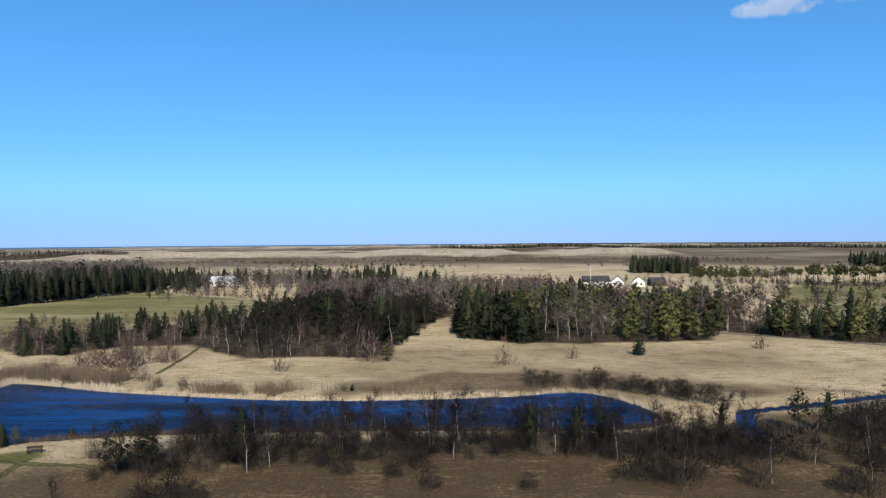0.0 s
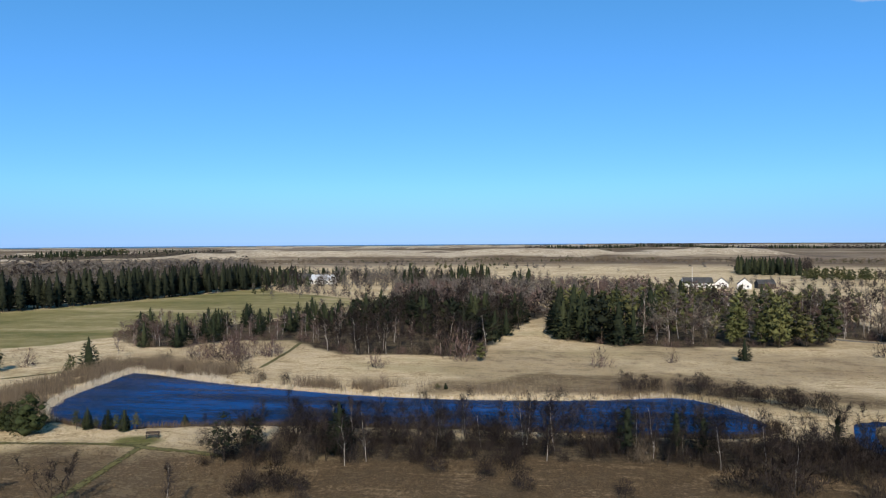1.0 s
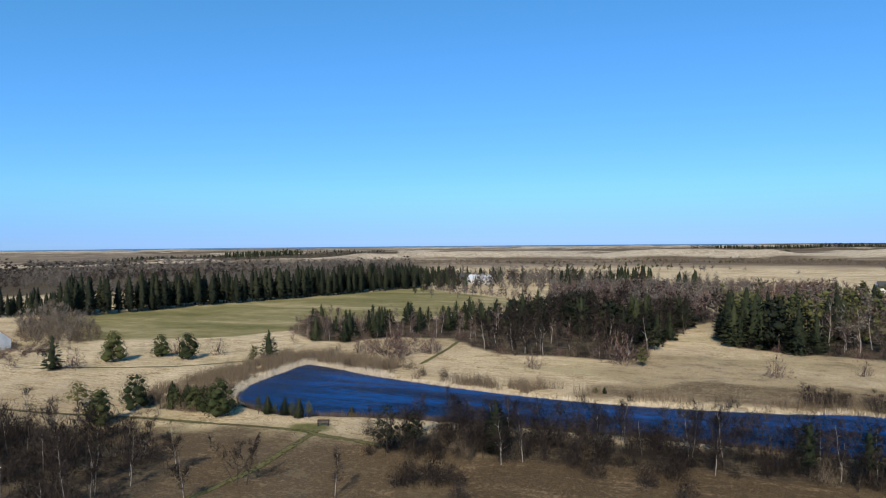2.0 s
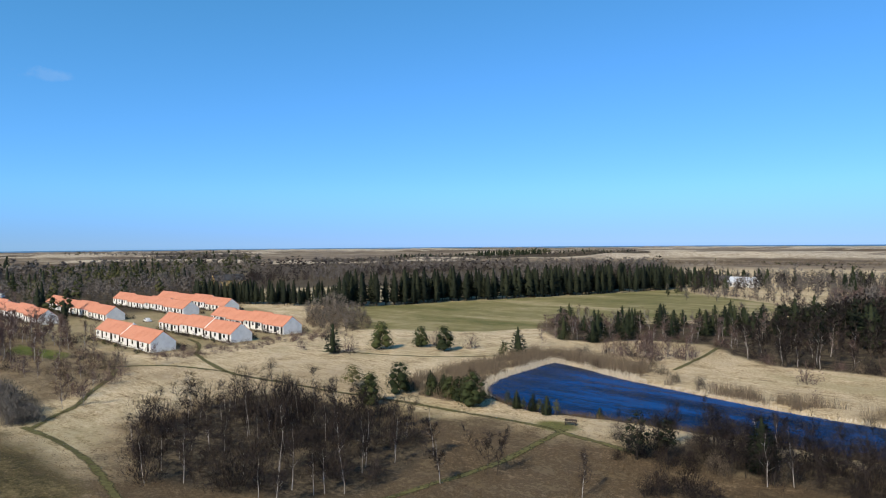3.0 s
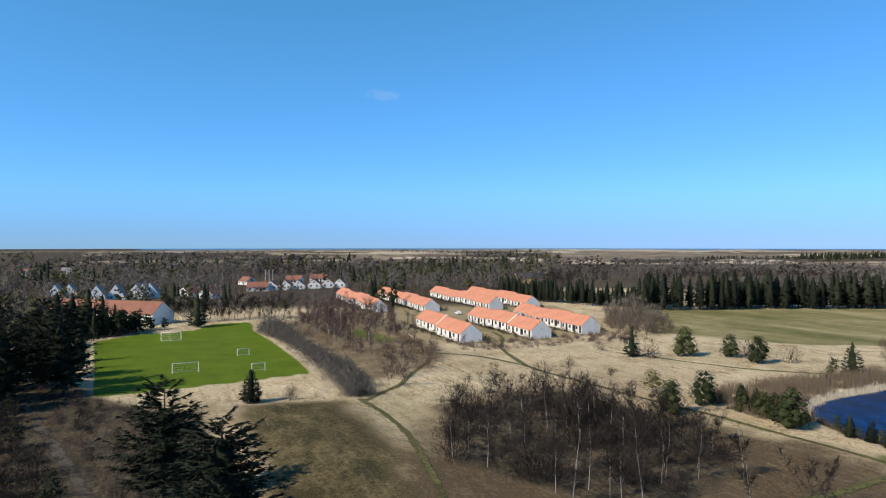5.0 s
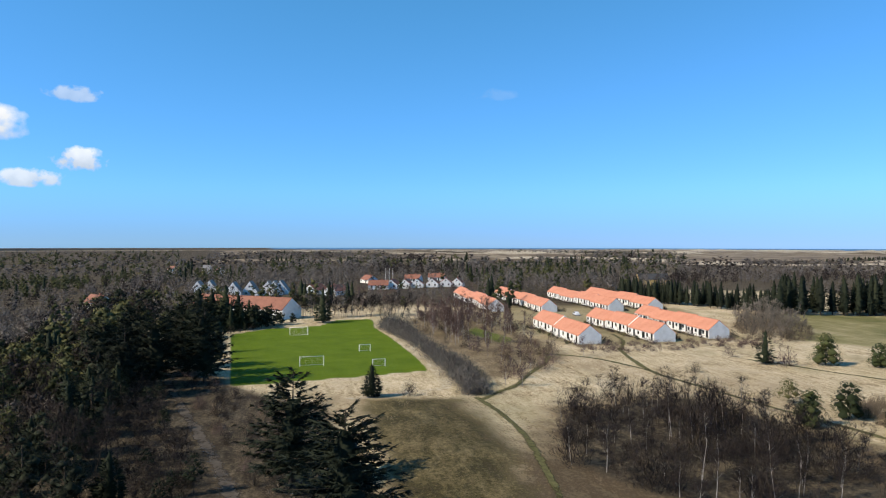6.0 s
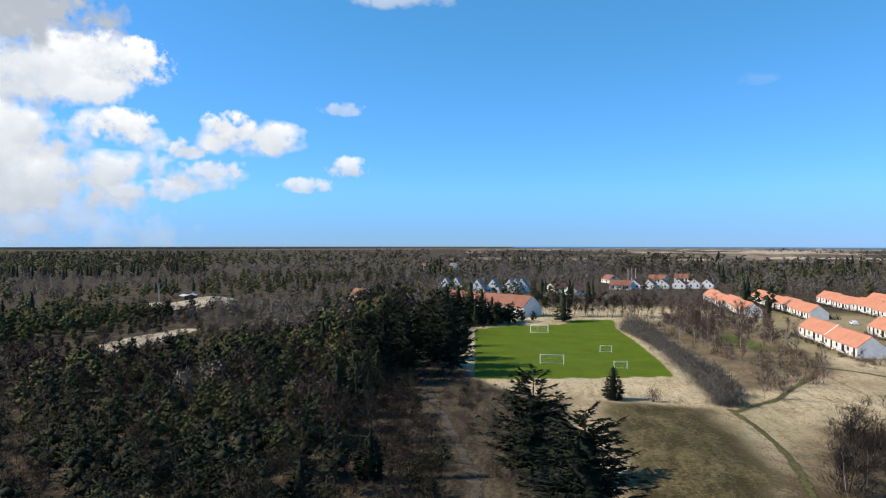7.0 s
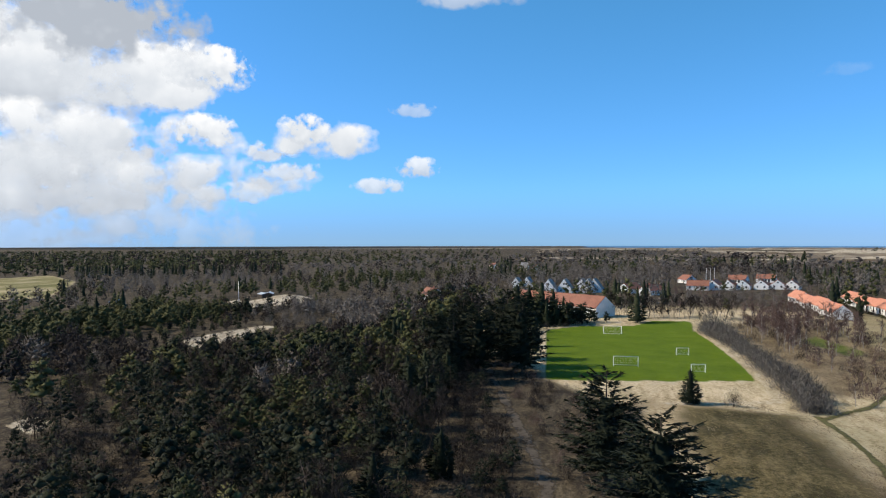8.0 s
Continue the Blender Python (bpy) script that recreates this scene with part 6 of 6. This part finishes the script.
shared_out("pine_wood", sector(98, 144, 150, 2200, 10.8, far_south), (("far_pine", 0.46), ("far_spruce", 0.06), ("far_dark", 0.16), ("far_grey", 0.32)),
           "wide wood of pines and leafless trees", 5.5, 9.5)


shared_out("plantation", sector(116, 144, 560, 2000, 8.8, lambda gx, gy: free(gx, gy, 4)), (("far_pine", 0.65), ("far_dark", 0.2), ("far_spruce", 0.15)), "even dark conifer plantation", 8.5, 10)


def village_woods(gx, gy):
    b, d = np.degrees(np.arctan2(-gx, gy)), np.hypot(gx, gy)
    return free(gx, gy, 4) & (inside_by(gx, gy, WOOD_SOUTH) < 0) & (inside_by(gx, gy, MEADOW) < -12) & (vnoise(gx, gy, 60, 12) > 0.22) & ~((b < 70) & (d < 372)) & (wooded(gx, gy) > 0.5) & ~((b > 73) & (b < 84) & (d < 400))


shared_out("village_wood", sector(57, 104, 285, 1900, 9.3, village_woods), (("far_spruce", 0.12), ("far_pine", 0.16), ("far_grey", 0.60), ("far_dark", 0.12)),
           "leafless trees and conifers among the village houses", 7.5, 12.5)
shared_out("garden_trees", sector(73, 84, 285, 398, 6.6, lambda gx, gy: free(gx, gy, 0)), (("far_grey", 0.6), ("far_red", 0.30), ("far_pine", 0.10)),
           "small leafless garden trees before the village", 3.6, 6.4)
shared_out("grey_wood", sector(24, 58, 420, 900, 8.3, lambda gx, gy: (vnoise(gx, gy, 90, 33) > 0.25) & free(gx, gy, 6)), (("far_grey", 0.72), ("far_dark", 0.28)),
           "grey leafless wood behind the shelter belt", 7, 10)
shared_out("dark_far_wood", sector(26, 52, 1050, 1170, 4.8), (("far_spruce", 0.5), ("far_dark", 0.5)), "dark scrubby wood far off", 3, 5.5)
shared_out("dark_far_wood", sector(33, 39, 1090, 1150, 3.6), (("far_spruce", 0.7), ("far_pine", 0.3)), "dark conifer plantation far off", 7, 11)
shared_out("dark_far_wood", sector(-40, 1, 2000, 2020, 1.7), (("far_spruce", 0.6), ("far_dark", 0.4)), "dark conifer plantation far off", 8, 12)
shared_out("scrub", sector(-38, 24, 330, 700, 13.0, lambda gx, gy: (vnoise(gx, gy, 70, 53) > 0.6) & free(gx, gy, 4)), (("far_grey", 0.6), ("far_dark", 0.2), ("far_pine", 0.2)),
           "scattered leafless scrub and pines on the heath", 4, 8)
shared_out("farm_trees", sector(6, 25, 385, 520, 7.5, lambda gx, gy: (vnoise(gx, gy, 38, 91) > 0.36) & free(gx, gy, 3) & (inside_by(gx, gy, MEADOW) < -3)),
           (("far_grey", 0.4), ("far_dark", 0.25), ("far_spruce", 0.35)), "leafless trees and spruces round the farm", 6, 11)
shared_out("grey_scrub", sector(-9, 12, 300, 420, 6.0, lambda gx, gy: (vnoise(gx, gy, 45, 93) > 0.25) & free(gx, gy, 3)), (("far_grey", 0.6), ("far_red", 0.4)),
           "grey and reddish leafless thicket behind the wood", 5, 8)
edge_line = [(-150 + 84 * t + rng.uniform(-2, 2), 357 - 62 * t + rng.uniform(-2, 2)) for t in np.linspace(0, 1, 55)]
shared_out("field_hedge", edge_line, (("far_red", 0.5), ("far_dark", 0.5)), "leafless hedge along the edge of the meadow", 2, 5)
for b0, b1, r0, r1, h in ((-20.5, -15.5, 545, 600, 13.5), (-38, -31, 730, 790, 14), (9.5, 11.5, 395, 430, 11), (4, 6.5, 420, 450, 11), (0, 2, 400, 430, 10),
                          (20, 26, 440, 480, 11)):
    shared_out("far_grove", sector(b0, b1, r0, r1, 5.0), (("far_spruce", 0.75), ("far_dark", 0.25)), "dark conifer grove on the plain", h * 0.8, h * 1.1)


shared_out("pine_grove", sector(-27, -20, 478, 520, 5.2), (("far_pine", 0.7), ("far_dark", 0.3)), "green pine grove on the plain", 6.5, 9.5)
row = sector(-38, -27, 432, 455, 6.5)
stand("pine_row", "umbrella_pine", row, rng.uniform(9, 12.5, len(row)), "row of tall flat-crowned pines between the fields", wide=1.0)
under = sector(-38, -22, 425, 450, 5.5)
stand("field_scrub", "far_dark", under, rng.uniform(2.5, 4.5, len(under)), "dark leafless scrub between the fields", wide=1.3)
shared_out("heath_scrub", sector(-26, 24, 800, 930, 4.6, lambda gx, gy: vnoise(gx, gy, 60, 57) > 0.30), (("far_tan", 0.9), ("far_pine", 0.10)),
           "low tan scrub before the inner dunes", 2.6, 4.6)
shared_out("dune_pines", sector(-6, 2, 1330, 1480, 5.5), (("far_pine", 0.8), ("far_spruce", 0.2)), "green pines behind the inner dunes", 4, 7.5)

# ---- reeds and grass ----
def blades(name, xs, ys, low, high, width, mat, label, lean=0.25, z=None):
    n = len(xs)
    starts = np.stack([xs, ys, (land_height(xs, ys) if z is None else np.full(n, z)) - 0.05], 1)
    ways = np.stack([rng.normal(size=n) * lean, rng.normal(size=n) * lean, np.ones(n)], 1) * rng.uniform(low, high, n)[:, None]
    v, f = slivers(starts, ways, np.full(n, width), rng)
    tagged(new(name, mesh_of(name, v, f, mat, np.repeat(rng.uniform(0, 1, n), 3))), label, "grass", kind="stuff")


gx, gy = rng.uniform(-94, -60, 45000), rng.uniform(98, 138, 45000)
d = inside_by(gx, gy, LAKE)
ok = (d > -0.3 - 2.4 * vnoise(gx, gy, 4, 2)) & (d < 0.9 * vnoise(gx, gy, 3, 12)) & ((gy > 118) | (gx < -76)) & (fbm(gx, gy, 2.2, 29, 2) > 0.36)
blades("reed_bed", gx[ok], gy[ok], 0.5, 1.35, 0.11, REED, "tall pale reeds at the lake's pointed end", 0.15)
gx, gy = rng.uniform(-95, 42, 210000), rng.uniform(86, 140, 210000)
d = inside_by(gx, gy, LAKE)
north = (gy > 104 + 0.02 * gx) | (gx < -72)
ok = (d > -0.25 - 0.9 * vnoise(gx, gy, 7, 2) - 1.0 * (gx < -58)) & (d < 0.2 + 0.9 * vnoise(gx, gy, 3, 12)) & north & (gx < 36)
blades("reed_bed", gx[ok], gy[ok], 0.3, 0.8, 0.09, REED, "pale dry reeds along the lake shore", 0.12)
wide_bank = 3.0 + 5.0 * vnoise(gx, gy, 11, 3) + 5.0 * (gx < -76) + 4.0 * step01(gx, -50, -70)
brush = (d < -0.9) & (d > -wide_bank) & north & (gx < 24) & (fbm(gx, gy, 5, 83, 3) > 0.40) & (rng.random(len(gx)) < np.where(gx < -24, 1.0, 0.22))
blades("bank_brush", gx[brush], gy[brush], 0.9, 2.8, 0.065, TWIG_TAN, "tall tan brush of bare stems behind the reeds", 0.16)
ok = (d > -1.5) & (d < 0.4) & ~north
blades("bank_grass", gx[ok], gy[ok], 0.5, 1.3, 0.08, BROWN_GRASS, "brown grass on the near bank of the lake", 0.3)
gx, gy = rng.uniform(-150, 80, 150000), rng.uniform(15, 160, 150000)
b = np.hypot(gx, gy)
ok = (b > 66) & (b < 175) & (inside_by(gx, gy, LAKE) < -1.5) & (fbm(gx, gy, 7, 61) > 0.44) & (inside_by(gx, gy, PITCH) < -1)
for line in PATHS:
    ok &= near_line(gx, gy, line) > 1.1
gx, gy = gx[ok], gy[ok]
ok = inside_by(gx, gy, [(-120, 24), (-112, 33), (-95, 37), (-50, 34), (-45, 10), (-70, 9), (-100, 16)]) < 0
gx, gy = gx[ok], gy[ok]
brown = inside_by(gx, gy, HEATH_NEAR_SHADED) + 9 * (vnoise(gx, gy, 9, 5) - 0.5) > 0
blades("dry_grass", gx[~brown], gy[~brown], 0.12, 0.36, 0.055, GRASS, "tufts of dry straw-coloured grass on the heath", 0.6)
blades("brown_grass", gx[brown], gy[brown], 0.12, 0.4, 0.055, BROWN_GRASS, "tufts of brown grass and heather on the heath", 0.6)

gx, gy = rng.uniform(-120, -45, 26000), rng.uniform(9, 36, 26000)
ok = (inside_by(gx, gy, [(-120, 24), (-112, 33), (-95, 37), (-50, 34), (-45, 10), (-70, 9), (-100, 16)]) > 0) & (fbm(gx, gy, 3, 17) > 0.42)
for line in PATHS:
    ok &= near_line(gx, gy, line) > 0.9
blades("turf_grass", gx[ok], gy[ok], 0.06, 0.2, 0.09, BROWN_GRASS, "short brown tussocks on the grassy mound", 0.9)
gx, gy = rng.uniform(-60, 60, 60000), rng.uniform(45, 82, 60000)
ok = (fbm(gx, gy, 4, 23) > 0.47) & (np.hypot(gx, gy) > 60) & (inside_by(gx, gy, WOOD_BIRCH) < 0)
for line in PATHS:
    ok &= near_line(gx, gy, line) > 0.9
blades("heather", gx[ok], gy[ok], 0.12, 0.42, 0.06, BROWN_GRASS, "brown heather and dead bracken on the near heath", 0.8)

# ---- small things ----
bench = tagged(new("picnic_bench"), "dark wooden bench beside the path near the lake", "bench")
part("seat", box_mesh(-0.9, 0.9, -0.22, 0.22, 0.42, 0.48), WOOD_DARK, bench)
part("backrest", box_mesh(-0.9, 0.9, 0.2, 0.25, 0.55, 0.9), WOOD_DARK, bench)
for x in (-0.75, 0.75):
    part("leg", box_mesh(x - 0.06, x + 0.06, -0.2, 0.25, -0.05, 0.42), WOOD_DARK, bench)
    part("upright", box_mesh(x - 0.04, x + 0.04, 0.25, 0.3, 0.3, 0.9), WOOD_DARK, bench)
set_down(bench, -52.6, 86.4, 20)

car = tagged(new("car"), "white car parked between the terraced houses", "car")
bm = bmesh.new()
made = box(bm, -2.1, 2.1, -0.88, 0.88, 0.28, 0.85)
made = box(bm, -1.45, 1.0, -0.78, 0.78, 0.85, 1.42)
for q in made:
    if q.co.z > 1.3:
        q.co.x *= 0.75
bmesh.ops.bevel(bm, geom=bm.edges[:], offset=0.1, segments=2, affect="EDGES")
part("body", bm, PAINT_CAR, car)
for x, y in ((-1.3, -0.84), (-1.3, 0.84), (1.3, -0.84), (1.3, 0.84)):
    part("wheel", mesh_of("wheel", *tube([(x, y - 0.1, 0.31), (x, y + 0.1, 0.31)], [0.31, 0.31], 14), RUBBER), None, car)
for y in (-0.8, 0.8):
    part("side_window", box_mesh(-1.1, 0.7, y - 0.012, y + 0.012, 0.95, 1.3), GLASS, car)
set_down(car, -238, 108, -7)

mast = tagged(new("mast"), "grey steel mast standing in the wood", "mast")
part("pole", mesh_of("mast_pole", *tube([(0, 0, -0.2), (0, 0, 8)], [0.11, 0.07], 8), STEEL), None, mast)
part("base", box_mesh(-0.3, 0.3, -0.3, 0.3, -0.1, 0.25), STEEL, mast)
set_down(mast, -263, -150, 0)


pole = tagged(new("flagpole"), "tall white flagpole without a flag", "flagpole", "flagpoles")
part("pole", mesh_of("flagpole", *tube([(0, 0, -0.1), (0, 0, 6), (0, 0, 11.5)], [0.13, 0.11, 0.07], 8), PAINT_WHITE), None, pole)
part("base", box_mesh(-0.3, 0.3, -0.3, 0.3, -0.1, 0.2), STEEL, pole)
part("knob", mesh_of("knob", *lump(np.random.default_rng(3), np.array([0, 0, 11.55]), np.array([0.14, 0.14, 0.14]), 1, 0.0)[:2], PAINT_WHITE), None, pole)
set_down(pole, *polar(81.6, 424), 0)
for bearing, dist in ((81.3, 426), (81.0, 428), (-12.3, 386)):
    x, y = polar(bearing, dist)
    copy_thing(pole, pose(x, y, on_land(x, y)))


# ---- clouds, far behind everything ----
def cloud_material():
    m = bpy.data.materials.new("cloud")
    m.use_nodes = True
    tree = m.node_tree
    n = Nodes(tree, "Object")
    tree.nodes.remove(tree.nodes["Principled BSDF"])
    seed = n.node("ShaderNodeCombineXYZ")
    n.link(n.math("MULTIPLY", n.node("ShaderNodeObjectInfo").outputs["Random"], 40.0), seed.inputs[2])
    scl = n.node("ShaderNodeVectorMath")
    scl.operation = "ADD"
    n.link(n.where, scl.inputs[0])
    n.link(seed.outputs[0], scl.inputs[1])
    # the places across and up the sheet, from -1 to 1
    span = n.node("ShaderNodeSeparateColor")
    n.link(n.attribute("span").outputs["Color"], span.inputs[0])
    across, up = (n.math("SUBTRACT", n.math("MULTIPLY", span.outputs[k], 2.0), 1.0) for k in (0, 1))
    down = n.math("MAXIMUM", n.math("MULTIPLY", up, -1.25), n.math("ABSOLUTE", up))
    r2 = n.math("ADD", n.math("POWER", across, 2.0), n.math("POWER", down, 2.0))
    puffs = n.node("ShaderNodeTexVoronoi")
    puffs.feature = "SMOOTH_F1"
    puffs.normalize = True
    puffs.inputs["Scale"].default_value, puffs.inputs["Detail"].default_value, puffs.inputs["Roughness"].default_value, puffs.inputs["Smoothness"].default_value = 1.9, 2.0, 0.45, 0.6
    n.link(scl.outputs[0], puffs.inputs["Vector"])
    billow = n.math("SUBTRACT", 1.0, n.math("MULTIPLY", puffs.outputs["Distance"], 1.5))
    big, fine = n.noise(0.9, 4, 0.5, None, scl.outputs[0]), n.noise(3.0, 5, 0.55, None, scl.outputs[0])
    ragged = n.math("ADD", n.math("MULTIPLY", n.math("SUBTRACT", big, 0.5), 2.6), n.math("ADD", n.math("MULTIPLY", n.math("SUBTRACT", fine, 0.5), 1.5), n.math("MULTIPLY", n.math("SUBTRACT", billow, 0.5), 0.9)))
    body = n.math("ADD", n.math("SUBTRACT", 0.56, r2), n.math("MULTIPLY", ragged, n.math("MAXIMUM", n.math("SUBTRACT", 1.28, r2), 0.0)))
    alpha = n.math("MULTIPLY", body, 2.1, clamp=True)
    # sunlit tops and shaded grey undersides are put into the glow's colour
    tone = n.math("ADD", n.math("ADD", n.math("MULTIPLY", big, 0.55), n.math("MULTIPLY", billow, 0.26)), n.math("MULTIPLY", up, 0.20))
    tone = n.math("SUBTRACT", tone, n.attribute("grey").outputs["Fac"])
    em = n.node("ShaderNodeEmission")
    n.link(n.ramp(tone, [(0.20, (0.44, 0.48, 0.54)), (0.42, (0.66, 0.70, 0.75)), (0.66, (0.93, 0.94, 0.95))]), em.inputs["Color"])
    em.inputs["Strength"].default_value = 1.0
    tr = n.node("ShaderNodeBsdfTransparent")
    mx = n.node("ShaderNodeMixShader")
    amount = n.attribute("thick")
    n.link(n.math("MULTIPLY", alpha, amount.outputs["Fac"]), mx.inputs[0])
    n.link(tr.outputs[0], mx.inputs[1])
    n.link(em.outputs[0], mx.inputs[2])
    n.link(mx.outputs[0], tree.nodes["Material Output"].inputs["Surface"])
    return m


CLOUD = cloud_material()


def cloud(bearing, elevation, wide, high, thick=1.0, grey=0.0, dist=4300.0):
    """A cloud so far off that it is only a sheet in the sky; sizes in degrees."""
    x, y = polar(bearing, dist)
    z = H + dist * math.tan(radians(elevation))
    grain = 260 if wide > 11 else 105
    w, h = dist * radians(wide) / 2 / grain, dist * radians(high) / 2 / grain
    me = mesh_of("cloud", [(-w, -h, 0), (w, -h, 0), (w, h, 0), (-w, h, 0)], [(0, 1, 2), (0, 2, 3)], CLOUD)
    me.attributes.new("span", "FLOAT_COLOR", "POINT").data.foreach_set("color", [0, 0, 0, 1, 1, 0, 0, 1, 1, 1, 0, 1, 0, 1, 0, 1])
    me.attributes.new("thick", "FLOAT", "POINT").data.foreach_set("value", [thick] * 4)
    me.attributes.new("grey", "FLOAT", "POINT").data.foreach_set("value", [grey] * 4)
    ob = new("backdrop_cloud", me)
    ob.matrix_basis = look((x, y, z), (0, 0, H)) @ pose(0, 0, 0, 0, 180, 0) @ Matrix.Diagonal((grain, grain, 1, 1))
    tagged(ob, "bright white fair-weather cloud low in the blue sky", "cloud", kind="structure")


def sky_place(yaw, x, y, pitch=-0.6):
    """Bearing and elevation in degrees of a place in the view at that yaw."""
    f = 784 / math.tan(radians(33.25))
    return yaw - math.degrees(math.atan((x - 784) / f)), math.degrees(math.atan((441 - y) / math.hypot(f, x - 784))) + pitch


# the first two are horizon haze, painted as thin cloud sheets
SKY_CLOUDS = ((-100, 405, 1300, 130, 0.34, 0.14), (-60, 350, 1000, 210, 0.55, 0.14), (-190, 90, 620, 560, 1.0, 0.05), (-200, 260, 640, 330, 1.0, 0.06),
              (20, 110, 480, 300, 1.0, 0.0), (110, 165, 420, 170, 0.85, 0.10), (262, 140, 370, 200, 1.0, -0.04), (365, 122, 190, 120, 1.0, -0.05), (130, 5, 560, 260, 1.0, 0.24),
              (60, 262, 560, 190, 1.0, 0.0), (240, 252, 420, 128, 1.0, 0.0), (360, 232, 165, 80, 1.0, -0.05), (110, 325, 760, 170, 0.95, 0.08), (375, 316, 440, 98, 0.95, 0.02), (515, 304, 170, 50, 0.8, 0.0),
              (420, 342, 220, 52, 0.7, 0.05), (580, 252, 240, 104, 1.0, -0.02), (540, 232, 118, 84, 1.0, -0.05), (475, 268, 104, 54, 0.9, 0.0), (730, 195, 110, 40, 0.5, 0.0), (738, 300, 110, 56, 0.85, 0.0),
              (675, 330, 130, 42, 0.8, 0.0), (830, -2, 330, 64, 0.6, 0.0), (1480, 123, 120, 32, 0.09, 0.0))
for i, (x, y, w, h, thick, grey) in enumerate(SKY_CLOUDS):
    b, e = sky_place(102.88, x, y)
    cloud(b, e, math.degrees(w / 1196.0), math.degrees(h / 1196.0), thick, grey, 4300.0 - 70.0 * i)
b, e = sky_place(0.0, 1425, 6, -0.77)
cloud(b, e, 12, 2.6, 0.5)
